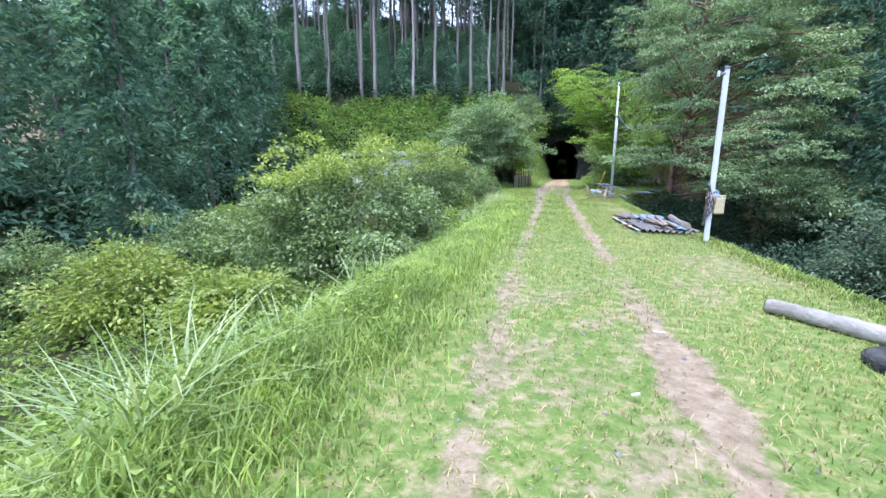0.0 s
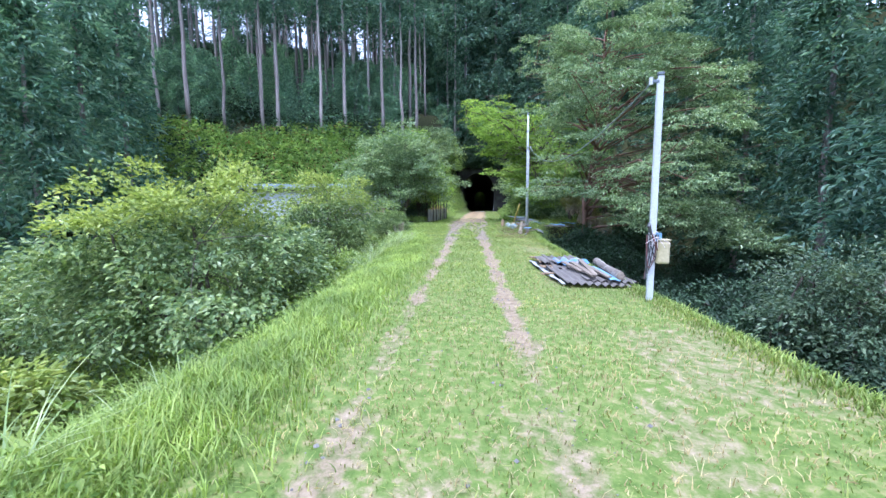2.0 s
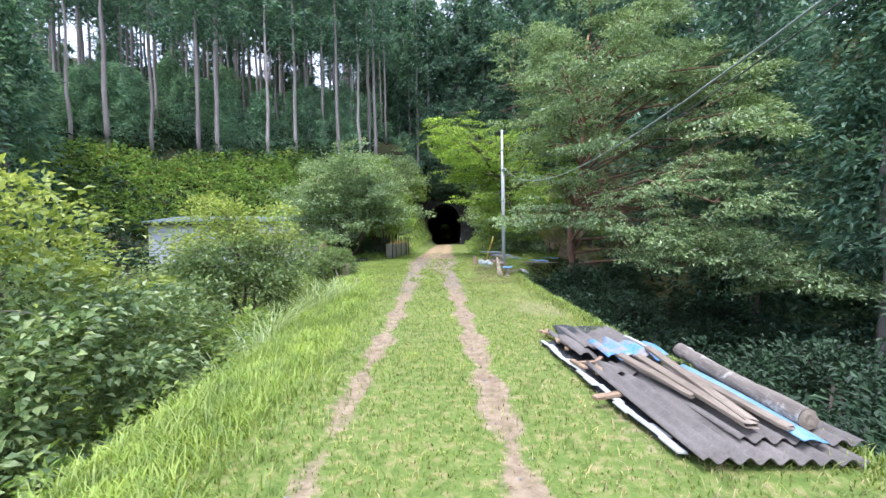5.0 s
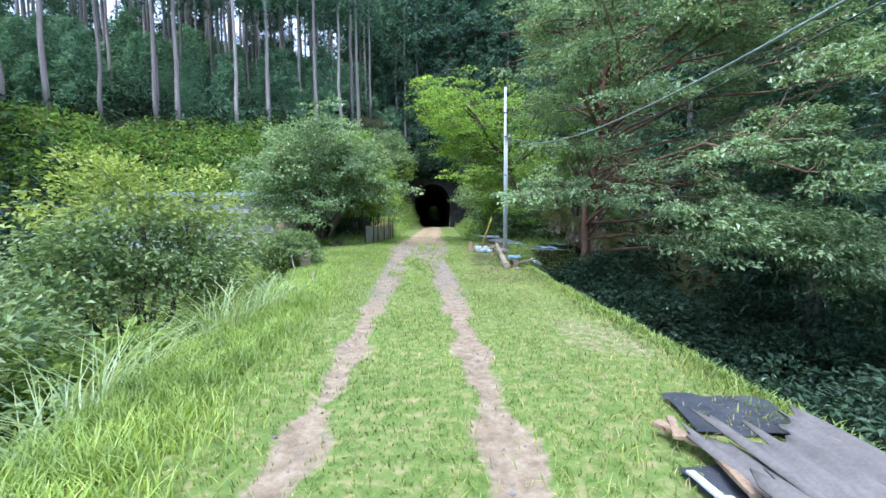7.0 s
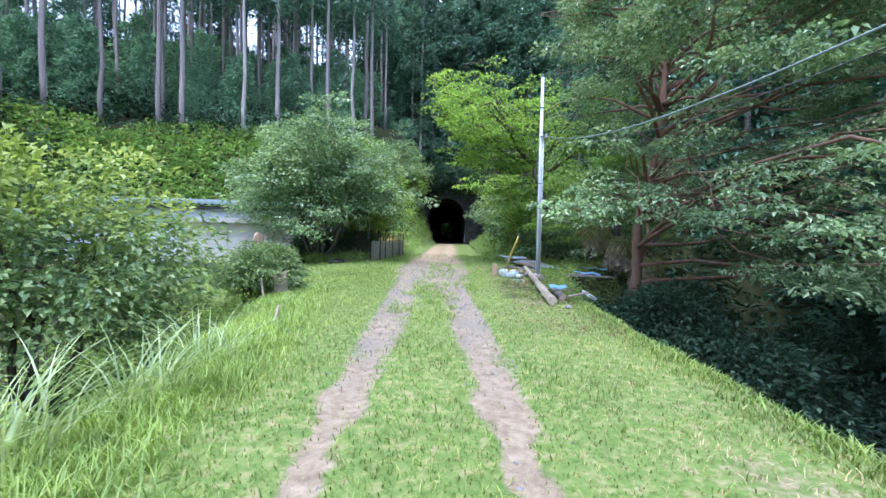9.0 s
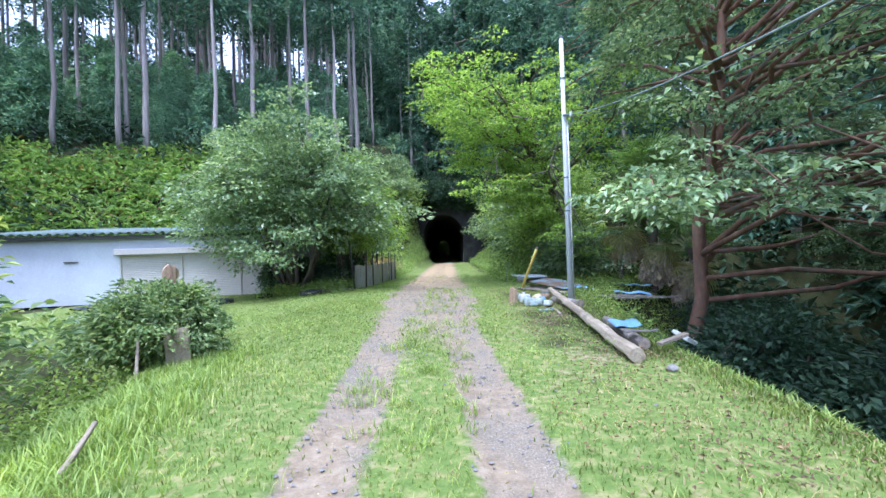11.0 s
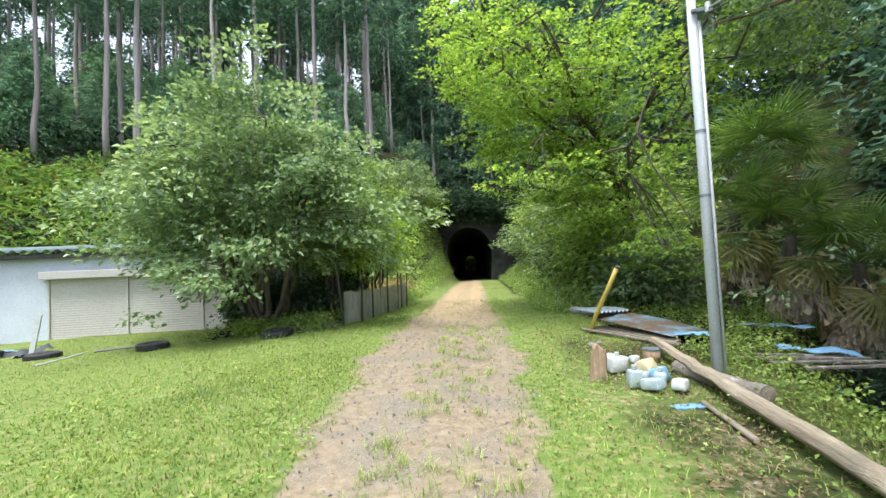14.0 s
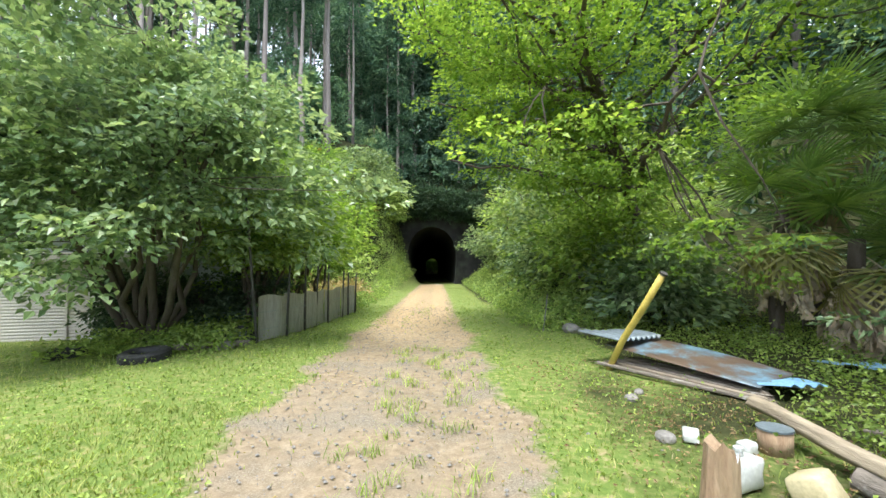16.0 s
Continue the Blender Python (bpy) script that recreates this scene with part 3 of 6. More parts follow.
def build_tunnel():
    half, spring = 2.5, 3.15
    prof = arch_profile(half, spring)
    n = len(prof)
    # lining
    ys = np.concatenate([[TUNNEL_Y - 0.02], np.linspace(TUNNEL_Y + 2, TUNNEL_END, 24)])
    v = [(TUNNEL_X + SKEW * (y - TUNNEL_Y) + px * 0.995, y, pz) for y in ys for px, pz in prof]
    f = [(i * n + k, (i + 1) * n + k, (i + 1) * n + k + 1, i * n + k + 1) for i in range(len(ys) - 1) for k in range(n - 1)]
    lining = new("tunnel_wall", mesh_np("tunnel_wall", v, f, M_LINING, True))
    tagged(lining, "near-black horseshoe lining of an old railway tunnel", "tunnel", kind="structure")
    fl = [(TUNNEL_X + SKEW * (y - TUNNEL_Y) + sx * half, y, -0.03) for y in (TUNNEL_Y, TUNNEL_END) for sx in (-1, 1)]
    tagged(new("tunnel_floor", mesh_np("tunnel_floor", fl, [(0, 1, 3, 2)], M_GROUND)), "dark earth floor of the tunnel", "floor", kind="structure")
    # portal face with the arch cut through it
    for name, y0, y1, out in (("tunnel_portal", TUNNEL_Y - 0.45, TUNNEL_Y + 0.3, 6.6), ("far_portal", TUNNEL_END - 0.3, TUNNEL_END + 0.4, 7.0)):
        mx = TUNNEL_X if name == "tunnel_portal" else FAR_X
        bm = bmesh.new()
        top = 8.9
        outer = []
        for px, pz in prof:
            if pz <= spring:
                outer.append((math.copysign(out, px), max(pz, -0.6) if pz < 0 else pz * 1.6))
            else:
                a = math.atan2(pz - spring, px)
                k = min(out / max(abs(math.cos(a)), 1e-6), (top - spring) / max(math.sin(a), 1e-6))
                outer.append((k * math.cos(a), spring + k * math.sin(a)))
        rings = []
        for y in (y0, y1):
            rings.append(([bm.verts.new((mx + a, y, b)) for a, b in prof], [bm.verts.new((mx + a, y, b)) for a, b in outer]))
        for k in range(n - 1):
            (i0, o0), (i1, o1) = rings
            for q in ((i0[k], o0[k], o0[k + 1], i0[k + 1]), (i1[k], i1[k + 1], o1[k + 1], o1[k]), (i0[k], i0[k + 1], i1[k + 1], i1[k]), (o0[k], o1[k], o1[k + 1], o0[k + 1])):
                bm.faces.new(q)
        me = bpy.data.meshes.new(name)
        bmesh.ops.recalc_face_normals(bm, faces=bm.faces)
        bm.to_mesh(me)
        bm.free()
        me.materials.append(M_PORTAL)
        p = tagged(new(name, me), "masonry face of the old tunnel mouth, overhang shade in its near-black colour", "tunnel portal", kind="structure")
        # ring of arch stones
        for k in range(2, n - 3):
            a0, a1 = math.pi * (1 - (k - 2) / 20), math.pi * (1 - (k - 1) / 20)
            bm = bmesh.new()
            yy = y0 - 0.06 if name == "tunnel_portal" else y1 + 0.06
            vs = []
            for y in (yy, yy + 0.16):
                for a, rr in ((a0 - 0.008, 1.005), (a0 - 0.008, 1.19), (a1 + 0.008, 1.19), (a1 + 0.008, 1.005)):
                    vs.append(bm.verts.new((mx + half * rr * math.cos(a), y, spring + half * 1.12 * rr * math.sin(a))))
            for q in ((0, 1, 2, 3), (7, 6, 5, 4), (0, 4, 5, 1), (1, 5, 6, 2), (2, 6, 7, 3), (3, 7, 4, 0)):
                bm.faces.new([vs[i] for i in q])
            bmesh.ops.recalc_face_normals(bm, faces=bm.faces)
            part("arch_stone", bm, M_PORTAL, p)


build_tunnel()


# ---- foliage ----
def spray_leaves(p, out, r, per, length, width, seed, flat=0.22, tilt=0.45):
    """Leaves on flat drooping sprays at p, each reaching along out with radius r."""
    g = np.random.default_rng(seed)
    k = len(p)
    idx = np.repeat(np.arange(k), per)
    m = len(idx)
    rho, phi = np.sqrt(g.random(m)), g.random(m) * 2 * np.pi
    rr = r[idx] * (0.75 + 0.5 * g.random(m))
    off = np.stack([rho * np.cos(phi) * rr, rho * np.sin(phi) * rr, g.normal(size=m) * flat * rr - 0.3 * rho ** 2 * rr], 1)
    c = p[idx] + off
    d = unit(unit(off * [1, 1, 0.3]) * 0.7 + out[idx] * 0.6 + g.normal(size=(m, 3)) * 0.45)
    nrm = unit(np.array([0, 0, 1.0]) + out[idx] * 0.25 + g.normal(size=(m, 3)) * tilt)
    s = 0.65 + 0.7 * g.random(m)
    return leaves_np(c, d, nrm, length * s, width * s)


def lumpy(dirs, seed, amount=0.25):
    o = Vector((seed * 3.7, seed * 1.9, seed * 5.3))
    return np.array([1 + amount * noise.noise(Vector(d) * 1.9 + o) + 0.6 * amount * noise.noise(Vector(d) * 4.5 + o) for d in dirs])


def round_crown(centre, radii, count, seed, inner=0.55, low=-0.6, amount=0.3):
    """Spray places over a lumpy, gappy crown: mostly near its outside."""
    g = np.random.default_rng(seed)
    d = unit(g.normal(size=(count * 2, 3)))
    d = d[d[:, 2] > low][:count]
    k = lumpy(d, seed, amount) * (inner + (1 - inner) * g.random(len(d)) ** 0.45)
    return np.asarray(centre) + d * np.asarray(radii) * k[:, None], unit(d * np.array([1, 1, 0.5]))


def limb_path(a, b, bend, seed, n=7, jitter=0.018):
    g = np.random.default_rng(seed)
    a, b = np.asarray(a, float), np.asarray(b, float)
    t = np.linspace(0, 1, n)[:, None]
    side = g.normal(size=3) * np.linalg.norm(b - a) * bend
    jit = g.normal(size=(n, 3)) * np.linalg.norm(b - a) * jitter
    jit[0] = jit[-1] = 0
    return a + (b - a) * t + side * (np.sin(t * np.pi)) + jit


def twigs_np(froms, tos, r0, seed):
    return join_np([tube_np(limb_path(a, b, 0.07, seed + k, 4), np.linspace(r0, r0 * 0.3, 4), 4, caps=False) for k, (a, b) in enumerate(zip(froms, tos))])


def make_tree(name, label, category, base, trunk_pts, trunk_r, limbs, sprays, outs, spray_r, per, leaf, mat, bark, seed, group="", twigs=40, flat=0.22, tilt=0.45, top_mat=None, top_z=None):
    """trunk_pts and limbs are relative to base; limbs: list of (points, radius)."""
    e = thing(name, label, category, group, at=base)
    tp = np.asarray(trunk_pts, float)
    part_np("trunk", *tube_np(tp, np.linspace(trunk_r, trunk_r * 0.35, len(tp)), 10, 0.05, seed), bark, e, smooth=True)
    for k, (lp, lr) in enumerate(limbs):
        part_np("limb", *tube_np(lp, np.linspace(lr, lr * 0.25, len(lp)), 7, 0.05, seed + k), bark, e, smooth=True)
    anchors = np.vstack([tp[len(tp) // 2:]] + [np.asarray(lp)[1:] for lp, _ in limbs]) if limbs else tp[len(tp) // 2:]
    g = np.random.default_rng(seed + 99)
    if twigs:
        pick = g.choice(len(sprays), min(twigs, len(sprays)), replace=False)
        near = np.argmin(np.linalg.norm(sprays[pick][:, None] - anchors[None], axis=2), axis=1)
        tagged(part_np("twig_mass", *twigs_np(anchors[near], sprays[pick], max(0.012, trunk_r * 0.12), seed), bark, e), kind="stuff")
    rr = spray_r * (0.7 + 0.6 * g.random(len(sprays)))
    if top_mat:
        hi = sprays[:, 2] + base[2] > top_z + 0.4 * g.normal(size=len(sprays))
        part_np("crown_top", *spray_leaves(sprays[hi], outs[hi], rr[hi], per, leaf[0], leaf[1], seed + 5, flat, tilt), top_mat, e, "yellow-green leafy crown top")
        sprays, outs, rr = sprays[~hi], outs[~hi], rr[~hi]
    part_np("crown", *spray_leaves(sprays, outs, rr, per, leaf[0], leaf[1], seed, flat, tilt), mat, e)
    return e


def bush(name, label, at, radii, lift, count, per, leaf, mat, seed, spray_r=0.45, stems=5, category="bush", group="", top_mat=None, top_z=None, low=-0.7, bark=None, twigs=50, amount=0.5, inner=0.45, shift=(0, 0), free=None):
    x, y = at
    z = float(land(x, y))
    c = (shift[0], shift[1], lift)
    sp, out = round_crown(c, radii, count, seed, low=low, amount=amount, inner=inner)
    if free:
        ok = (sp[:, 0] + x < free[0]) | (sp[:, 2] + z > free[1] + 0.3 * np.sin(sp[:, 1] * 2.5))
        sp, out = sp[ok], out[ok]
    g = np.random.default_rng(seed + 3)
    limbs = []
    for k in range(stems):
        a = 2 * math.pi * k / stems + g.random()
        end = np.array([shift[0] + math.cos(a) * radii[0] * 0.55, shift[1] + math.sin(a) * radii[1] * 0.55, lift + radii[2] * (0.1 + 0.5 * g.random())])
        limbs.append((limb_path((math.cos(a) * 0.12, math.sin(a) * 0.12, -0.2), end, 0.08, seed + k), 0.05 + 0.02 * radii[0] / 2))
    tr = limb_path((0, 0, -0.3), (0.1, 0.1, lift + radii[2] * 0.5), 0.03, seed)
    return make_tree(name, label, category, (x, y, z), tr, 0.07 + 0.02 * radii[0] / 2, limbs, sp, out, spray_r, per, leaf, mat, bark or M_BARK, seed, group, twigs=twigs, top_mat=top_mat, top_z=top_z)


# broad bush on the bank, its top yellow-green
bush("round_bush", "large rounded leafy bush with yellow-green top growing on the bank", (-7.4, 13.6), (3.5, 3.5, 2.5), 2.1, 680, 58, (0.135, 0.08), M_BUSH, 11, 0.46, top_mat=M_BUSHTOP, top_z=1.0, amount=0.7, inner=0.5, low=-0.95)
bush("spreading_bush", "mid-green spreading bush with thin dark stems on the bank", (-6.3, 20.1), (1.75, 2.1, 1.5), 2.75, 300, 54, (0.12, 0.065), M_BUSH, 12, 0.48, low=-0.8, top_mat=M_BUSHTOP, top_z=1.5, amount=0.9)
# glossy shrub in front of the shed
bush("tall_shrub", "tall many-stemmed shrub with glossy dark leaves beside the shed", (-6.9, 34.7), (3.6, 2.4, 3.0), 3.8, 560, 55, (0.15, 0.10), M_BROAD, 13, 0.5, stems=10, low=-0.8, bark=M_BARK, twigs=120, amount=0.8, inner=0.35, shift=(0.4, -1.4), free=(-5.6, 2.0))
bush("pale_shrub", "light green slender shrub behind the mesh fence", (-4.7, 38.3), (1.7, 2.8, 2.1), 2.9, 330, 46, (0.14, 0.075), M_MAPLE, 14, 0.45, stems=9, low=-0.7, amount=0.8, free=(-5.2, 1.9))
bush("pale_shrub", "light green sapling leafing out above the mesh fence", (-4.9, 35.7), (1.0, 1.3, 1.2), 2.5, 170, 46, (0.13, 0.075), M_BANK, 16, 0.4, stems=6, low=-0.8, amount=0.9)
# clipped hedge bush
bush("hedge_bush", "dense clipped hedge bush beside a grey stake", (-4.3, 23.45), (0.85, 0.85, 0.55), 0.62, 240, 60, (0.075, 0.035), M_BUSH, 15, 0.2, stems=6, low=-0.9, twigs=30)

for k, (bx, by) in enumerate([(-6.3, 35.6), (-5.3, 36.2), (-7.4, 35.2)]):
    bush("low_shrub", "dark low shrub filling in under the tall shrub", (bx, by), (0.9, 0.6, 0.8), 0.75, 110, 40, (0.12, 0.075), M_RAVINE, 150 + k, 0.3, stems=4, group="low shrubs", twigs=12, low=-0.95)

# low bushes in the gully
GULLY = [(-14.5, 13.5, 2.3, 1.7), (-16.5, 18.5, 2.6, 2.0), (-12.0, 9.0, 1.7, 1.3), (-14.0, 22.0, 2.2, 1.9), (-12.5, 19.3, 1.8, 1.5), (-7.6, 8.6, 1.3, 0.8), (-17.5, 9.5, 2.4, 1.6), (-4.6, 17.2, 1.0, 0.6)]
for k, (bx, by, br, bh) in enumerate(GULLY):
    bush("gully_bush", "low spreading green bush in the overgrown gully", (bx, by), (br, br * 0.95, bh), bh * 0.8, int(110 + 40 * br), 45, (0.16, 0.08), (M_BUSH, M_WEED, M_BUSHTOP)[k % 3], 30 + k, 0.5, stems=4, group="gully bushes", twigs=20)


def layered_tree():
    base = (5.8, 28.3, float(land(5.8, 28.3)))
    g = np.random.default_rng(21)
    trunk = np.array([(0, 0, -0.3), (-0.05, 0.1, 1.0), (0.25, 0.05, 2.4), (0.15, -0.1, 4.2), (0.6, -0.3, 6.5), (0.7, -0.5, 9.5), (0.9, -0.6, 13.0)])
    limbs, sp, out = [], [], []
    centre = np.array([1.8, -1.5])
    low = [(-3.5, -4.8, 1.70), (-3.0, -5.4, 1.75), (-2.3, -6.0, 1.65), (-1.2, -6.4, 1.65), (0.2, -6.9, 1.45), (1.8, -7.2, 1.25), (3.6, -7.2, 0.95), (5.4, -6.4, 0.65), (7.0, -4.6, 0.35), (1.0, -7.6, 0.55), (2.8, -8.2, 0.25), (4.8, -8.0, -0.15), (6.6, -7.0, -0.25), (8.2, -5.2, -0.35), (-2.4, -4.2, 3.15), (1.5, -7.0, 3.35), (4.0, -6.5, 2.85), (7.8, -6.8, -1.35)]
    for k in range(96 + len(low)):
        z = 4.0 + 9.3 * (k / 95) ** 0.85
        a = k * 2.399 + g.normal() * 0.2
        prof = max(0.12, 1 - ((z - 5.6) / 8.9) ** 2) ** 0.55
        reach = 7.3 * prof * (0.72 + 0.36 * g.random())
        if k >= 96:
            tx, ty, z = low[k - 96]
            a, reach, prof = math.atan2(ty, tx), math.hypot(tx, ty), 0.0
            z = z + 0.1 * reach + 0.25 - base[2]
        if z < 3 and -0.9 > math.cos(a) and math.sin(a) < 0:
            reach *= 0.6
        tip = np.array([centre[0] * prof + math.cos(a) * reach, centre[1] * prof + math.sin(a) * reach, z - 0.10 * reach])
        root_z = max(0.8, z - 0.25 * reach) if k < 96 else 2.0 + 0.3 * (k % 5) - base[2]
        start = np.array([np.interp(root_z, trunk[:, 2], trunk[:, i]) for i in range(2)] + [root_z])
        lp = limb_path(start, tip, 0.09, 200 + k)
        lp[:, 2] += 0.10 * reach * np.sin(np.linspace(0, 1, len(lp)) * np.pi)
        limbs.append((lp, 0.022 + 0.007 * reach if k < 96 else 0.03))
        # flat pads of foliage, spaced along the limb, with gaps between them
        p = []
        for t in ((0.66, 1.0) if k < 96 else (0.62, 0.84, 1.02)):
            t = t + 0.05 * g.normal()
            c = np.array([np.interp(t, np.linspace(0, 1, len(lp)), lp[:, i]) for i in range(3)])
            c = c + 0.10 * reach * g.normal() * np.array([-math.sin(a), math.cos(a), 0])
            r = (0.55 + 0.08 * reach) * (0.8 + 0.4 * g.random())
            m = int(9 + 7 * r)
            q, f2 = np.sqrt(g.random(m)), g.random(m) * 6.283
            p.append(c + np.stack([q * np.cos(f2) * r, q * np.sin(f2) * r, 0.07 * g.normal(size=m) - 0.32 * r * q * q + 0.1 + 0.12 * r * np.sin(f2 * 2 + k)], 1))
        p = np.vstack(p)
        m = len(p)
        sp.append(p)
        out.append(np.tile(unit(np.array([math.cos(a), math.sin(a), -0.15])), (m, 1)))
    sp, out = np.vstack(sp), np.vstack(out)
    w = sp + np.array(base)
    clear = np.where(w[:, 1] < 24.7, 2.15, 3.7) + np.maximum(0, w[:, 1] - 29) * 0.5
    keep = (w[:, 0] > clear + 0.25 * np.sin(w[:, 2] * 2)) & ((w[:, 2] > 0.0) | (w[:, 0] > 6.5))
    # open window under the crown where the palms stand
    low_side = (w[:, 2] < 5.2 + 0.5 * np.sin(w[:, 0] * 3)) & (w[:, 1] > 21) & (w[:, 1] < 35.5) & (w[:, 0] < 9.0)
    keep &= ~low_side | (g.random(len(w)) < np.where(w[:, 1] > 26, 0.10, 0.22)) | ((w[:, 1] < 24.2) & (w[:, 2] < 0.8))
    # the far side of the crown is thin
    keep &= (w[:, 1] < 29.5) | (g.random(len(w)) < 0.4)
    sp, out = sp[keep], out[keep]
    limbs = [(lp, lr) for lp, lr in limbs if not (lp[-1][1] + base[1] > 25.5 and lp[-1][2] + base[2] < 5.8 and lp[-1][0] + base[0] < 9.5)]
    limbs = [(lp, lr) for lp, lr in limbs if lp[-1][0] + base[0] > 2.1 and (lp[-1][2] + base[2] > -0.2 or lp[-1][0] + base[0] > 6.5)]
    make_tree("layered_tree", "large tree with layered flat sprays of green leaves and reddish trunk", "tree", base, trunk, 0.21, limbs, sp, out, 0.42, 54, (0.125, 0.062), M_LAYER, M_REDBARK, 21, twigs=160, flat=0.07, tilt=0.38)


layered_tree()


def leaning_maple():
    base = (5.2, 36.5, float(land(5.2, 36.5)))
    g = np.random.default_rng(22)
    trunk = np.array([(0, 0, -0.3), (-0.4, -0.3, 1.6), (-1.0, -0.8, 3.4), (-1.7, -1.3, 5.2), (-2.3, -1.8, 7.0)])
    limbs, sp, out = [], [], []
    for k in range(46):
        z0 = 1.2 + 5.6 * (k / 45)
        a = math.pi + 0.45 + g.normal() * 0.75
        reach = (6.6 - 0.3 * z0) * (0.55 + 0.5 * g.random())
        start = np.array([np.interp(z0, trunk[:, 2], trunk[:, i]) for i in range(3)])
        rise = 0.32 if z0 > 3 else 0.12
        tip = start + np.array([math.cos(a) * reach, math.sin(a) * reach, rise * reach])
        lp = limb_path(start, tip, 0.05, 300 + k)
        limbs.append((lp, 0.022 + 0.010 * reach))
        m = int(6 + reach * 2.7)
        t = 0.25 + 0.77 * g.random(m) ** 0.75
        w = (0.3 + 0.14 * reach) * g.normal(size=(m, 1)) * np.array([[-math.sin(a), math.cos(a), 0]])
        p = np.stack([np.interp(t, np.linspace(0, 1, len(lp)), lp[:, i]) for i in range(3)], 1) + w
        p[:, 2] += 0.15 * g.normal(size=m) - 0.12 * np.abs(w).sum(1)
        sp.append(p)
        out.append(np.tile(unit(np.array([math.cos(a), math.sin(a), 0.0])), (m, 1)))
    sp, out = np.vstack(sp), np.vstack(out)
    w = sp + np.array(base)
    keep = (w[:, 2] > 3.6 - 0.35 * (w[:, 0] - 1.0) + 0.4 * np.sin(w[:, 1] * 1.7 + w[:, 0])) | (w[:, 0] > 3.2)
    sp, out = sp[keep], out[keep]
    limbs = [(lp, lr) for lp, lr in limbs if lp[-1][2] + base[2] > 3.7 or lp[-1][0] + base[0] > 3.0]
    make_tree("leaning_maple", "bright yellow-green maple leaning over the track with slender limbs", "tree", base, trunk, 0.2, limbs, sp, out, 0.46, 44, (0.115, 0.08), M_MAPLE, M_BARK, 22, twigs=140, flat=0.06, tilt=0.3)


leaning_maple()

# shrubs on the bank by the tunnel approach
BANK = [(4.1, 37.2, 1.5, 1.7), (4.0, 39.9, 1.6, 1.9), (4.2, 43.0, 1.8, 2.2), (4.2, 47.5, 1.9, 2.4), (4.3, 53.0, 2.0, 2.6), (4.9, 35.4, 1.3, 1.1), (5.6, 39.0, 2.2, 2.2), (5.8, 45.0, 2.6, 2.6), (4.4, 60.0, 2.0, 2.6), (-6.8, 46.0, 1.9, 1.6), (-7.0, 52.0, 2.2, 2.0), (-6.4, 58.5, 2.2, 2.2), (-5.6, 63.5, 1.8, 2.2), (5.5, 55.0, 3.0, 3.0)]
for k, (bx, by, br, bh) in enumerate(BANK):
    bush("bank_shrub", "leafy green shrub growing on the cutting bank", (bx, by), (br, br, bh), bh * 0.85, int(60 + 55 * br), 32, (0.21, 0.12), (M_BANK, M_BUSH, M_BROAD)[k % 3], 60 + k, 0.55, stems=5, group="bank shrubs", twigs=24, low=-0.9, amount=1.1, inner=0.3)

# heap of brown cuttings beside the approach
g = np.random.default_rng(55)
p = np.stack([-5.6 + 1.3 * g.normal(size=160) * 0.5, 45.0 + 1.2 * g.normal(size=160), 0.15 + 0.7 * g.random(160)], 1)
vv, ff = spray_leaves(p, unit(g.normal(size=(160, 3))), np.full(160, 0.4), 26, 0.2, 0.08, 56, 0.4, 0.7)
tagged(new("brush_heap", mesh_np("brush_heap", vv, ff, M_DRY)), "heap of dry brown cuttings beside the track", "brush heap", kind="stuff")
g = np.random.default_rng(57)
px, py = -18.0 + 1.6 * g.normal(size=150), 10.8 + 1.1 * g.normal(size=150)
vv, ff = spray_leaves(np.stack([px, py, land(px, py) + 0.3 + 0.7 * g.random(150)], 1), unit(g.normal(size=(150, 3))), np.full(150, 0.45), 26, 0.24, 0.07, 58, 0.4, 0.7)
tagged(new("dead_brush", mesh_np("dead_brush", vv, ff, M_DEAD)), "reddish dead brush lying in the gully", "brush heap", kind="stuff")
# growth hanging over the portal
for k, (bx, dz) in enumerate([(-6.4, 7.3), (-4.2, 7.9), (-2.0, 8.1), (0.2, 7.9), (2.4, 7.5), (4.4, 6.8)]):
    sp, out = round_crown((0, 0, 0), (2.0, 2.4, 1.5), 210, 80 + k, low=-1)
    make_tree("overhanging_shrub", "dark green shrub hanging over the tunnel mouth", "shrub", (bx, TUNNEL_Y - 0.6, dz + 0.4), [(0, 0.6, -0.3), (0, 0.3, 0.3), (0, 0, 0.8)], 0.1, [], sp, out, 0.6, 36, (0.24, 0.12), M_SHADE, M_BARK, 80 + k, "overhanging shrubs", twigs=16)


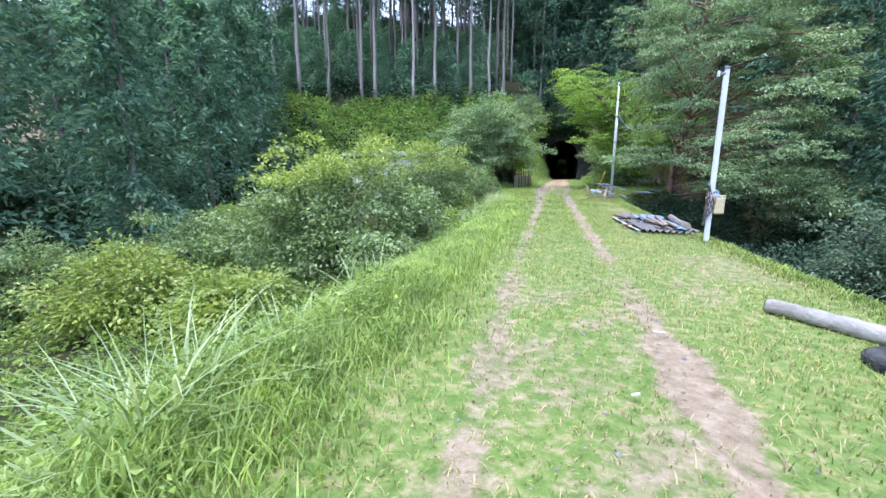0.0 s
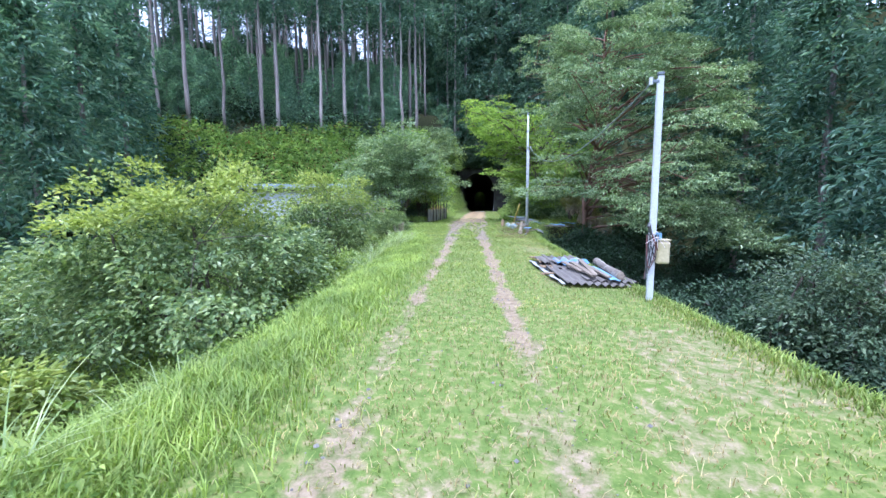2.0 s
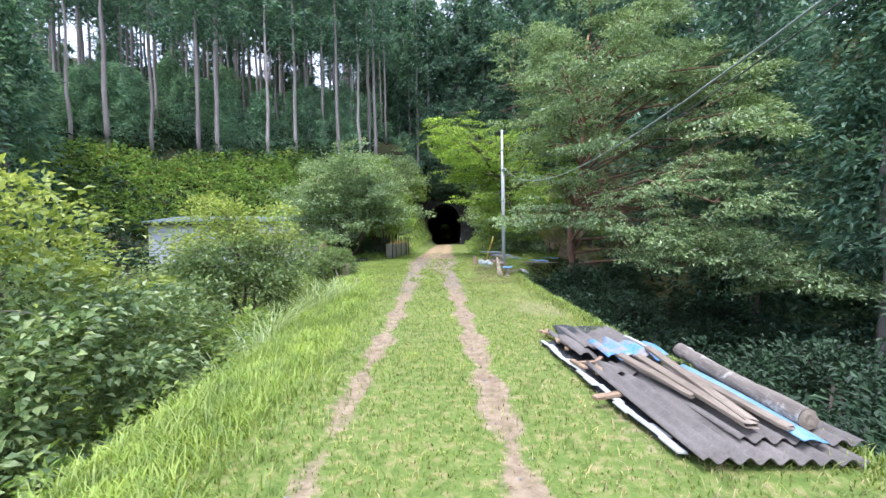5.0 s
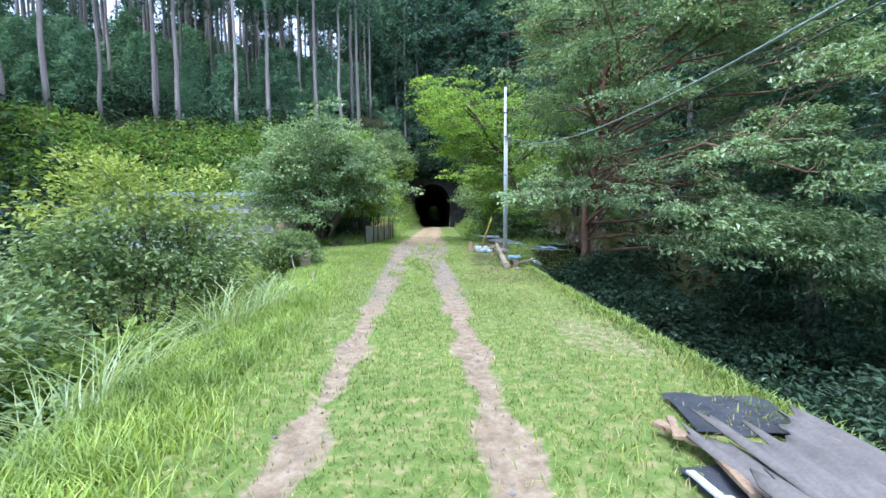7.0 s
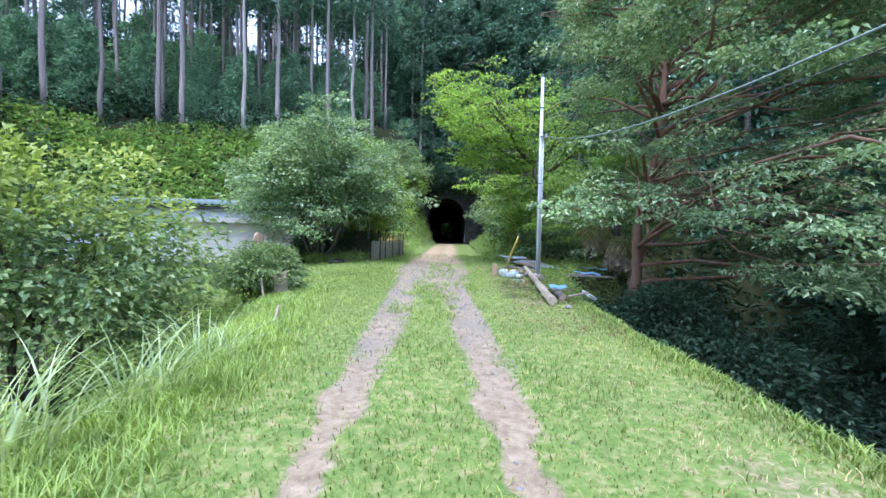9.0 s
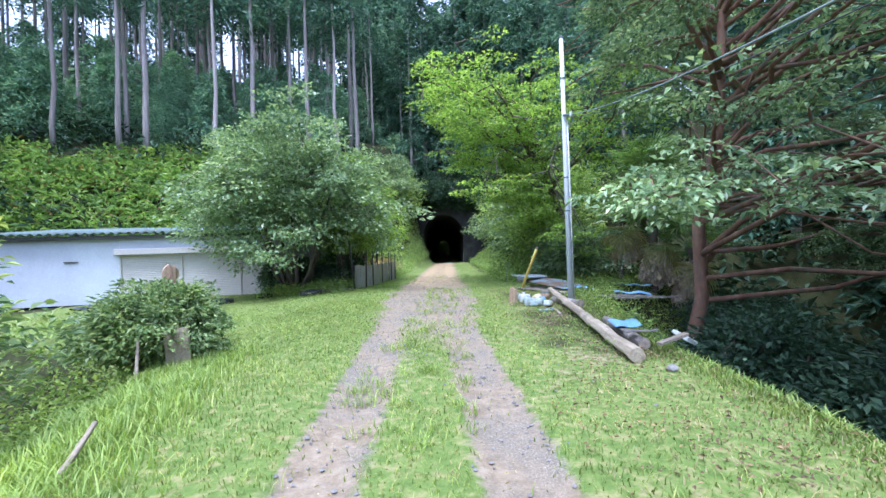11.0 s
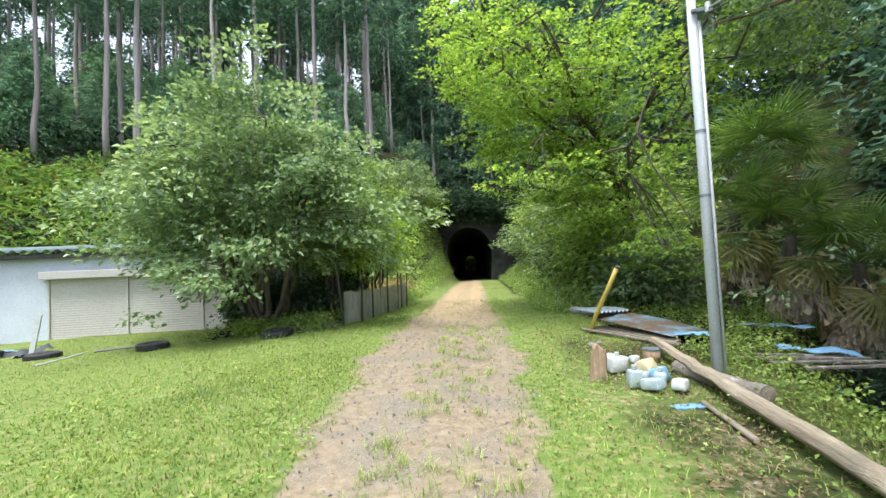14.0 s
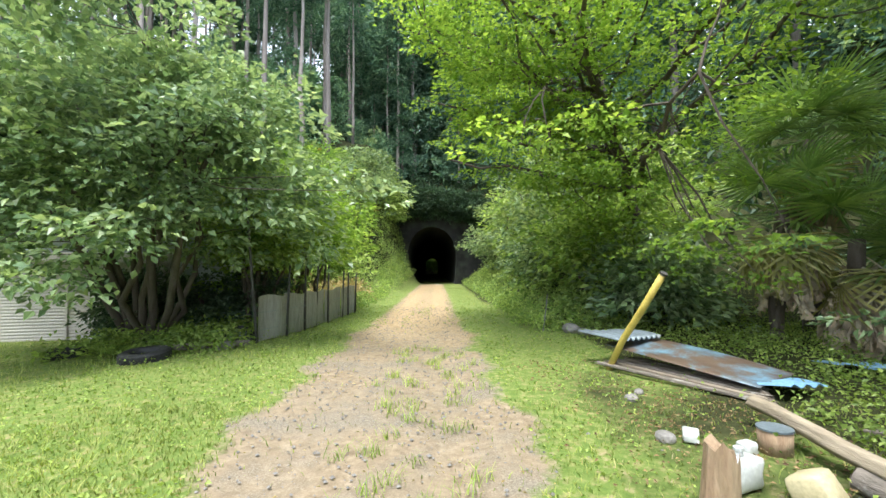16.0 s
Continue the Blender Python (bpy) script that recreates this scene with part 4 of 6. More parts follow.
# ---- cedars ----
def cedar(seed, height, clear, spread, dense, limb_count, trunk_r, sprays_per=9, leaf=(0.5, 0.16), needles=None, name="cedar"):
    """A plantation cedar: bare pale trunk, whorls of drooping sprays above the clear height."""
    g = np.random.default_rng(seed)
    e = thing(name, "tall straight cedar with a pale bare trunk and dark crown", "tree", "plantation cedars")
    tp = np.stack([g.normal(size=9) * 0.05, g.normal(size=9) * 0.05, np.linspace(-0.6, height * 0.97, 9)], 1)
    part_np("trunk", *tube_np(tp, np.linspace(trunk_r, trunk_r * 0.22, 9), 8, 0.03, seed), M_CEDARBARK, e, smooth=True)
    sp, out, rad = [], [], []
    for k in range(limb_count):
        f = (k + g.random()) / limb_count
        z = clear + (height - clear) * f
        a = g.random() * 6.283
        reach = spread * (1 - f) ** 0.65 * (0.55 + 0.6 * g.random()) + 0.3
        t = np.linspace(0.2, 1, sprays_per) + g.normal(size=sprays_per) * 0.05
        p = np.stack([math.cos(a) * reach * t, math.sin(a) * reach * t, z + 0.1 * reach * t - 0.45 * reach * t * t], 1)
        p += g.normal(size=p.shape) * 0.16
        sp.append(p)
        out.append(np.tile([math.cos(a), math.sin(a), -0.35], (sprays_per, 1)))
        rad.append(np.full(sprays_per, 0.32 + 0.07 * reach))
    sp, out, rad = np.vstack(sp), unit(np.vstack(out)), np.concatenate(rad)
    part_np("crown", *spray_leaves(sp, out, rad, dense, leaf[0], leaf[1], seed, 0.35, 0.6), needles or M_CEDAR, e)
    return e


HIGH = [cedar(400 + k, 23 + k, 11.5 + 0.8 * k, 2.5, 4, 38, 0.19 + 0.02 * k) for k in range(3)]
LOW = [cedar(420 + k, 17 + 2 * k, 1.0 + 0.8 * k, 3.4, 6, 96, 0.2, 10, (0.42, 0.15), None, "ravine_cedar") for k in range(2)]
NEAR = [cedar(450 + k, 17 + 2 * k, 1.0 + 0.8 * k, 3.4, 13, 96, 0.2, 10, (0.24, 0.085), None, "ravine_tree") for k in range(2)]
GULLY_KIND = [cedar(430 + k, 17 + 2 * k, 1.0 + 0.8 * k, 3.4, 6, 96, 0.2, 10, (0.42, 0.15), M_GULLY, "gully_cedar") for k in range(2)]
YOUNG = [cedar(440 + k, 6.5 + 1.5 * k, 0.4, 2.4, 7, 46, 0.08, 7, (0.36, 0.13), M_YOUNG, "young_cedar") for k in range(2)]
first_use = set()


def plant(kinds, x, y, k, scale=1.0, label="", group="", sink=0.0):
    src = kinds[k % len(kinds)]
    z = float(land(x, y)) - sink
    m = pose(x, y, z, 0, 0, (k * 137.5) % 360)
    if src.name not in first_use:
        first_use.add(src.name)
        src.matrix_basis = m
        ob = src
    else:
        ob = copy_thing(src, m)
    ob.scale = (scale, scale, scale)
    return tagged(ob, label, "", group)


# front row along the top of the fern slope, then the plantation behind
FRONT = [(-27.5, 45.5), (-24.0, 46.9), (-22.8, 47.9), (-18.7, 50.0), (-21.6, 54.8), (-16.6, 52.0), (-14.6, 55.0), (-12.4, 53.0), (-11.6, 56.5), (-10.4, 54.5), (-8.8, 55.5), (-30.5, 44.0), (-33.5, 43.5), (-26.0, 50.0)]
for k, (cx, cy) in enumerate(FRONT):
    plant(HIGH, cx, cy, k, 0.95 + 0.03 * (k % 4))
g = np.random.default_rng(5)
for k in range(165):
    cx = -62 + 80 * g.random()
    cy = 54 + (cx + 24) * 0.30 + 48 * g.random() ** 1.2
    if cy < TUNNEL_Y + 2 and cx > -9:
        cy = TUNNEL_Y + 3 + 22 * g.random()
    plant(HIGH, cx, cy, k, 0.85 + 0.3 * g.random())
for k in range(15):
    cx = -66 + 54 * (k / 14) + 1.5 * g.normal()
    plant(LOW, cx, 36.0 + (cx + 24) * 0.52 + 54 + 10 * g.random(), k, 1.05 + 0.25 * g.random(), "dark cedar on the crest of the wooded slope", "crest cedars")
# dense young growth under the trunks
for k in range(100):
    cx = -46 + 40 * g.random()
    cy = 49.0 + (cx + 24) * 0.5 + 20 * g.random() ** 1.3
    if cx > -11 and cy < TUNNEL_Y + 2:
        cx -= 12
    plant(YOUNG, cx, cy, k, 0.6 + 0.5 * g.random(), "young cedar with feathery green branches to the ground", "young cedars")
# cedars with branches to the ground, on the far side of the gully
for k, (cx, cy, s) in enumerate([(-21, 21, 0.9), (-23.5, 26, 1.0), (-26, 31.5, 1.05), (-20.5, 16, 0.9), (-25, 18.5, 1.0), (-22, 10, 0.95), (-28, 25, 1.1), (-29, 14, 1.1), (-31, 36, 1.0), (-32, 30, 1.1), (-24, 4, 1.0), (-30, 6, 1.1), (-35, 22, 1.2), (-36, 38, 1.1), (-38, 30, 1.2), (-36, 12, 1.2)]):
    plant(GULLY_KIND, cx, cy, k, s, "blue-green cedar with drooping branches down to the gully", "gully cedars")
# dark trees over the ravine on the other side
for k, (cx, cy, s) in enumerate([(12.5, 20, 1.1), (11.8, 15.5, 1.0), (13.5, 10.5, 1.0), (12.5, 25, 1.15), (12.0, 6.5, 0.9), (15, 14, 1.2), (15.5, 8, 1.1), (15, 18.5, 1.2), (12.5, 1.5, 0.9)]):
    plant(NEAR, cx, cy, k, s, "dark feathery tree leaning over the shaded ravine", "ravine trees")
for k, (cx, cy, s) in enumerate([(16, 30, 1.0), (18.5, 24, 1.05), (21, 18, 1.1), (14.5, 36, 0.95), (19, 33, 1.15), (24, 26, 1.2), (23, 11, 1.1), (16, 44, 1.1), (22, 39, 1.2), (27, 18, 1.2), (14, 55, 1.0), (24, 3, 1.1), (28, 33, 1.3), (26, 45, 1.3), (30, 10, 1.3), (6.0, 72, 0.8), (1.5, 73, 0.7), (11, 62, 1.0), (-5, 73, 0.7), (-8.5, 74, 0.8), (4, 78, 0.9), (-2, 79, 0.9), (-7, 82, 0.9), (9, 80, 1.0), (1, 86, 1.0), (-11, 79, 0.9), (15, 70, 1.1), (20, 52, 1.2), (18, 80, 1.1), (9, 70, 1.3), (13, 64, 1.4), (6.5, 76, 1.2), (19, 60, 1.5), (25, 55, 1.5), (14, 75, 1.4), (0, 92, 1.3), (7, 90, 1.4), (-8, 90, 1.2), (22, 68, 1.5), (31, 44, 1.5), (33, 30, 1.5), (34, 18, 1.5), (12, 47, 1.2), (17, 38, 1.3), (28, 62, 1.6), (-4, 76, 1.65), (1, 78, 1.75), (5, 75.5, 1.7), (9, 73, 1.6), (-8, 78, 1.6), (-12, 82, 1.75), (-15.5, 87, 1.7), (-9, 87, 1.8), (13, 80, 1.7), (-3, 100, 1.5), (3, 101, 1.6), (-10, 98, 1.4), (10, 100, 1.6), (13.5, 52, 1.1), (12.5, 58, 1.1)]):
    plant(LOW, cx, cy, k + 1, s, "dark tree with branches hanging over the shaded ravine", "ravine trees")

# undergrowth in the ravine
for k, bx in enumerate((-7.2, -5.0, -2.8)):
    bush("far_shrub", "dark shrub choking the far tunnel mouth", (bx, 192.2), (1.7, 1.2, 2.6), 2.4, 160, 40, (0.3, 0.16), M_BANK, 140 + k, 0.6, stems=3, group="far shrubs", twigs=8, low=-0.95, inner=0.2)
RAVINE = [(6.6, 13.5, 2.0, 1.3), (8.5, 17.0, 2.4, 1.8), (7.3, 20.0, 2.2, 1.6), (6.0, 23.5, 2.0, 1.5), (9.5, 22.5, 2.6, 2.2), (10.5, 13.5, 2.4, 2.4), (12.0, 18.0, 2.8, 2.6), (7.4, 26.0, 1.9, 1.5), (9.0, 9.5, 2.0, 1.6), (13.0, 10.0, 2.6, 2.4), (11.5, 26.5, 2.6, 2.2), (8.8, 31.0, 2.0, 1.6), (5.2, 25.2, 1.2, 0.9), (10.0, 5.5, 2.2, 1.6)]
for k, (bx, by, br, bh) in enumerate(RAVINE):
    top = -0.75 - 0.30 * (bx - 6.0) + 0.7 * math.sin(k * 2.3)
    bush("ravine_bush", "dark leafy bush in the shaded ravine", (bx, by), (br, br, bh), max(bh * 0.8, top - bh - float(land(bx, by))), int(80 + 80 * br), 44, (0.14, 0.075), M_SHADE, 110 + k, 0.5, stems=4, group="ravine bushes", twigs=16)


bush("ravine_bush", "grey-green leafy bush rising at the edge of the ravine", (7.8, 12.3), (1.5, 1.5, 1.3), -0.75 - float(land(7.8, 12.3)), 240, 50, (0.10, 0.05), M_RAVINE, 131, 0.42, stems=5, group="ravine bushes", twigs=30, amount=0.8)


# ---- grass and weeds ----
def stuff(name, label, category, v, f, mat, smooth=False):
    return tagged(new(name, mesh_np(name, v, f, mat, smooth)), label, category, kind="stuff")


def scatter(x0, x1, y0, y1, count, g):
    return x0 + (x1 - x0) * g.random(count), y0 + (y1 - y0) * g.random(count)


def on_land(x, y):
    return np.stack([x, y, land(x, y) - 0.03 * bareness(x, y)], 1)


g = np.random.default_rng(70)
tuft = lambda x, y: 0.5 + 0.5 * waves(x + 3.1, y - 1.7, 2.6)


def lawn(count, keep_dry, mat, name, label, hmin, hmax, seed):
    g = np.random.default_rng(seed)
    # nearer ground gets most of the blades
    x1, y1 = scatter(-4.2, 4.2, 0.6, 30, int(count * 0.8), g)
    x2, y2 = scatter(-13, -1.5, 24.5, 36, int(count * 0.16), g)
    x3, y3 = scatter(-4.0, 3.4, 30, 60, int(count * 0.10), g)
    x, y = np.concatenate([x1, x2, x3]), np.concatenate([y1, y2, y3])
    l, r = interp(y, LEFT), interp(y, RIGHT)
    bare = np.maximum(bareness(x, y), gravelness(x, y) * 1.05)
    ok = (x > l - 0.3) & (x < np.minimum(r, 3.6) + 0.25) & (g.random(len(x)) > np.clip(bare * 1.15, 0, 0.97))
    patch = tuft(x, y) + 0.35 * waves(x, y, 0.9)
    # thin under the trees beside the road
    ok &= g.random(len(x)) > 0.72 * sstep(0.3, 1.6, x) * sstep(20, 24, y) * sstep(33, 31, y)
    # the crown of the track is worn thin and dry near the start
    worn = sstep(1.7, 0.5, np.abs(x - 0.6)) * sstep(13, 5, y)
    scorched = scorch(x, y)
    dry = 0.22 * sstep(0.8, 2.0, x) * sstep(27, 22, y) + 0.2 * sstep(0.5, 1.5, x) + 0.75 * worn + 0.85 * scorched + 0.25 * (patch < 0.35) * (y < 24)
    ok &= (g.random(len(x)) < dry) if keep_dry else (g.random(len(x)) > 0.8 * dry)
    x, y, patch = x[ok], y[ok], patch[ok]
    m = len(x)
    a = g.random(m) * 6.283
    h = (hmin + (hmax - hmin) * g.random(m) ** 1.6) * (0.65 + 0.8 * np.clip(patch, 0, 1))
    lean = np.stack([np.cos(a), np.sin(a), np.zeros(m)], 1) * (h * (0.3 + 0.9 * g.random(m)))[:, None]
    v, f = blades_np(on_land(x, y), lean, h, 0.006 + 0.006 * g.random(m), 2, 1.0)
    return stuff(name, label, "grass", v, f, mat)


lawn(230000, False, M_GRASS, "lawn_grass", "short bright green mown grass on the causeway", 0.03, 0.085, 71)
lawn(170000, True, M_DRY, "dry_grass", "straw-coloured dry grass among the turf", 0.02, 0.07, 72)


def verge(count, x_of, y0, y1, spread, hmin, hmax, mat, name, label, seed, width=0.012, segs=3, tilt=0.7, side=0.0):
    g = np.random.default_rng(seed)
    y = y0 + (y1 - y0) * g.random(count)
    x = x_of(y) + g.normal(size=count) * spread
    a = g.random(count) * 6.283
    h = (hmin + (hmax - hmin) * g.random(count)) * (0.7 + 0.5 * tuft(x, y))
    lean = np.stack([np.cos(a) + side, np.sin(a), np.zeros(count)], 1) * (h * tilt * (0.3 + g.random(count)))[:, None]
    v, f = blades_np(on_land(x, y), lean, h, width * (0.6 + 0.8 * g.random(count)), segs, 1.0)
    return stuff(name, label, "grass", v, f, mat)


verge(52000, lambda y: interp(y, LEFT) + 0.35, 0.4, 24, 0.36, 0.07, 0.24, M_VERGE, "verge_grass", "long bright green grass along the causeway edge", 73)
verge(15000, lambda y: interp(y, LEFT) - 0.1, 0.3, 6.5, 0.30, 0.15, 0.4, M_VERGE, "tall_verge_grass", "tall soft green grass at the edge of the bank", 74)
verge(14000, lambda y: interp(y, RIGHT) + 0.0, 2, 27, 0.16, 0.04, 0.12, M_GRASS, "edge_grass", "ragged grass fringe along the drop", 75, tilt=0.6)
verge(9000, lambda y: interp(y, RIGHT) + 0.15, 3, 24, 0.14, 0.05, 0.15, M_WEED, "edge_weeds", "green weeds along the drop", 76, width=0.016)


def reed_clump(at, count, hmin, hmax, seed, spread=0.35, group="reed clumps", width=0.017):
    x0, y0 = at
    g = np.random.default_rng(seed)
    a = g.random(count) * 6.283
    rr = spread * np.sqrt(g.random(count))
    h = hmin + (hmax - hmin) * g.random(count)
    c = np.stack([rr * np.cos(a), rr * np.sin(a), np.zeros(count)], 1)
    c[:, 2] = land(x0 + c[:, 0], y0 + c[:, 1]) - float(land(x0, y0)) - 0.02
    a2 = a + g.normal(size=count) * 0.7
    lean = np.stack([np.cos(a2), np.sin(a2), np.zeros(count)], 1) * (h * (0.35 + 0.75 * g.random(count)))[:, None]
    v, f = blades_np(c, lean, h, width * (0.6 + 0.7 * g.random(count)), 6, 1.15)
    e = thing("reed_clump", "clump of long arching pale green reed grass on the bank", "grass", group, at=(x0, y0, float(land(x0, y0))))
    tagged(part_np("foliage", v, f, M_REED, e), kind="stuff")
    return e


for k, (rx, ry, n, h0, h1) in enumerate([(-1.75, 2.15, 90, 0.4, 0.85), (-2.2, 2.7, 80, 0.4, 0.9), (-1.5, 1.75, 60, 0.3, 0.7), (-2.0, 3.6, 60, 0.4, 0.85), (-1.95, 5.0, 45, 0.4, 0.8), (-2.1, 6.6, 40, 0.35, 0.7),
                                             (-2.75, 14.6, 120, 0.5, 1.0), (-2.95, 15.6, 130, 0.5, 1.05), (-2.6, 16.6, 110, 0.45, 0.9), (-2.5, 17.6, 80, 0.4, 0.75), (-2.6, 18.6, 70, 0.35, 0.65), (-3.25, 14.2, 80, 0.5, 0.9), (-5.5, 24.6, 50, 0.5, 1.0), (-4.9, 25.0, 30, 0.5, 0.95)]):
    reed_clump((rx, ry), n, h0 * 1.25, h1 * 1.3, 500 + k, width=0.02)


def weeds(name, label, x, y, r, per, leaf, mat, seed, lift=0.08, flat=0.5):
    g = np.random.default_rng(seed)
    p = np.stack([x, y, land(x, y) + lift * (0.4 + 1.2 * g.random(len(x)))], 1)
    out = unit(g.normal(size=(len(x), 3)) * [1, 1, 0.2])
    v, f = spray_leaves(p, out, np.full(len(x), r) * (0.6 + 0.8 * g.random(len(x))), per, leaf[0], leaf[1], seed, flat, 0.7)
    return stuff(name, label, "weeds", v, f, mat)


g = np.random.default_rng(90)
# leafy banks of the causeway
y = 0.3 + 25 * g.random(4200)
weeds("bank_weeds", "leafy green weeds on the bank", interp(y, LEFT) - 0.3 - 5.5 * g.random(4200) ** 1.3, y, 0.26, 16, (0.085, 0.036), M_WEED, 91, 0.14)
y = 1 + 27 * g.random(2600)
weeds("ravine_weeds", "dark weeds on the ravine bank", interp(y, RIGHT) + 0.35 + 2.4 * g.random(2600) ** 1.2, y, 0.26, 12, (0.06, 0.03), M_RAVINE, 92, 0.18)
x, y = scatter(-20, -6, 2, 27, 2600, g)
weeds("gully_weeds", "bright green undergrowth on the gully floor", x, y, 0.38, 12, (0.16, 0.07), M_WEED, 93, 0.2)
y = 1.0 + 4.0 * g.random(260)
weeds("edge_leaves", "broad-leaved weeds among the verge grass", interp(y, LEFT) + 0.35 * g.normal(size=260) - 0.1, y, 0.14, 12, (0.055, 0.028), M_WEED, 97, 0.22)
# clover and moss in the yard
x, y = scatter(-5.5, 4.2, 23, 41, 3600, g)
gr = gravelness(x, y)
ok = (g.random(len(x)) > gr * 1.4) & (x < interp(y, RIGHT)) & (g.random(len(x)) > 0.4 * (x > 0.6))
weeds("yard_clover", "low round-leaved clover and weeds on the yard", x[ok], y[ok], 0.12, 14, (0.034, 0.028), M_WEED, 94, 0.03)
x, y = scatter(2.3, 8.5, 23.5, 36, 2300, g)
ok = (x > 2.2 + (y > 29) * 0.5) & ~((x < 4.0) & (y > 29.6) & (y < 33.2)) & ((x > 2.75) | (y < 22))
weeds("wood_edge_weeds", "green weeds and creepers under the trees", x[ok], y[ok], 0.24, 20, (0.05, 0.036), M_WEED, 95, 0.10)
x, y = scatter(1.7, 5.0, 35, 68, 2600, g)
weeds("approach_weeds", "weeds along the track to the tunnel", x, y, 0.3, 12, (0.12, 0.06), M_BANK, 96, 0.22)
x, y = scatter(-7.0, -3.5, 40, 68.5, 2400, g)
weeds("cutting_weeds", "weeds along the cutting", x, y, 0.3, 12, (0.12, 0.06), M_BANK, 98, 0.22)

x, y = scatter(-7.6, -4.2, 32.8, 36.2, 420, g)
weeds("planting_weeds", "lush weeds round the tyres and shrub stems", x, y, 0.2, 13, (0.1, 0.055), M_WEED, 104, 0.2)
# ferns on the slope below the cedars
x, y = scatter(-36, -5, 33, 62, 9000, g)
s = (y - (36.0 + (x + 24) * 0.52)) * 0.887
ok = (s > 1.8 + 0.8 * waves(x, y, 0.3)) & (s < 10.5 + 3.5 * waves(x, y, 0.35)) & (x < -6)
weeds("fern_slope", "bright green ferns covering the slope", x[ok], y[ok], 0.55, 15, (0.42, 0.15), M_FERN, 99, 0.4, 0.3)
ok = (s > -1.5) & (s < 3) & (g.random(len(x)) < 0.5) & (x < -5)
weeds("slope_foot_scrub", "mixed brown and green scrub at the foot of the slope", x[ok], y[ok], 0.4, 14, (0.22, 0.09), M_BUSH, 100, 0.3, 0.4)
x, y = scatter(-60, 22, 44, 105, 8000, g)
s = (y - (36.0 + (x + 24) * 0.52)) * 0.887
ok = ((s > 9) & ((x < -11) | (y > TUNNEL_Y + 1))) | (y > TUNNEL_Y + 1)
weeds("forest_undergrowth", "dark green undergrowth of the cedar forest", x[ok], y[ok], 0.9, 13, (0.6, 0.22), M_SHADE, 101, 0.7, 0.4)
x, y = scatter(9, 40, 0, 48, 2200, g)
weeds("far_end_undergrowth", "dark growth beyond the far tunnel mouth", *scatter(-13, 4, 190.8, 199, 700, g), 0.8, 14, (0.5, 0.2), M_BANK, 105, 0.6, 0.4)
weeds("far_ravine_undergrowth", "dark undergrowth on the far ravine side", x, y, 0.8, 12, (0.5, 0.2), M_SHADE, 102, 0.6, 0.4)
x, y = scatter(-46, -18, 0, 42, 2400, g)
weeds("far_gully_undergrowth", "dark undergrowth beyond the gully", x, y, 0.8, 12, (0.5, 0.2), M_SHADE, 103, 0.6, 0.4)


gg = np.random.default_rng(120)
tx, ty = scatter(-1.15, 0.2, 20.5, 33.5, 150, gg)
tx, ty = np.repeat(tx, 22) + 0.05 * gg.normal(size=3300), np.repeat(ty, 22) + 0.05 * gg.normal(size=3300)
ta, th = gg.random(3300) * 6.283, 0.04 + 0.14 * gg.random(3300)
vv, ff = blades_np(on_land(tx, ty), np.stack([np.cos(ta), np.sin(ta), np.zeros(3300)], 1) * (th * (0.3 + 0.8 * gg.random(3300)))[:, None], th, 0.006 + 0.005 * gg.random(3300), 2, 1.0)
stuff("track_tufts", "tufts of grass growing between the wheel tracks", "grass", vv, ff, M_VERGE)
# pebbles and litter on the track
def pebbles(count, seed):
    g = np.random.default_rng(seed)
    x, y = scatter(-2.4, 1.8, 1, 42, count * 3, g)
    k = np.maximum(gravelness(x, y), 0.35 * bareness(x, y))
    ok = g.random(len(x)) < k * 0.8
    x, y = x[ok][:count], y[ok][:count]
    m = len(x)
    s = 0.006 + 0.016 * g.random(m) ** 3
    c = on_land(x, y) + np.array([0, 0, 0.002])
    octa = np.array([(1, 0, 0), (0, 1, 0), (-1, 0, 0), (0, -1, 0), (0, 0, 0.7), (0, 0, -0.5)], float)
    v = c[:, None] + octa[None] * s[:, None, None] * (0.7 + 0.6 * g.random((m, 6, 1)))
    tri = np.array([(0, 1, 4), (1, 2, 4), (2, 3, 4), (3, 0, 4), (1, 0, 5), (2, 1, 5), (3, 2, 5), (0, 3, 5)])
    f = (np.arange(m)[:, None, None] * 6 + tri[None]).reshape(-1, 3)
    return stuff("track_pebbles", "grey pebbles strewn over the track", "pebbles", v.reshape(-1, 3), f, M_STONE)


pebbles(9000, 110)


def litter(count, seed):
    g = np.random.default_rng(seed)
    x, y = scatter(-2.6, 3.4, 1, 32, count, g)
    c = on_land(x, y) + np.array([0, 0, 0.02])
    d = unit(g.normal(size=(count, 3)) * [1, 1, 0.15])
    n = unit(np.array([0, 0, 1.0]) + 0.4 * g.normal(size=(count, 3)))
    v, f = leaves_np(c, d, n, 0.015 + 0.035 * g.random(count), 0.004 + 0.008 * g.random(count))
    return stuff("straw_litter", "dead straw and leaf scraps on the ground", "litter", v, f, M_DRY)


litter(4500, 111)


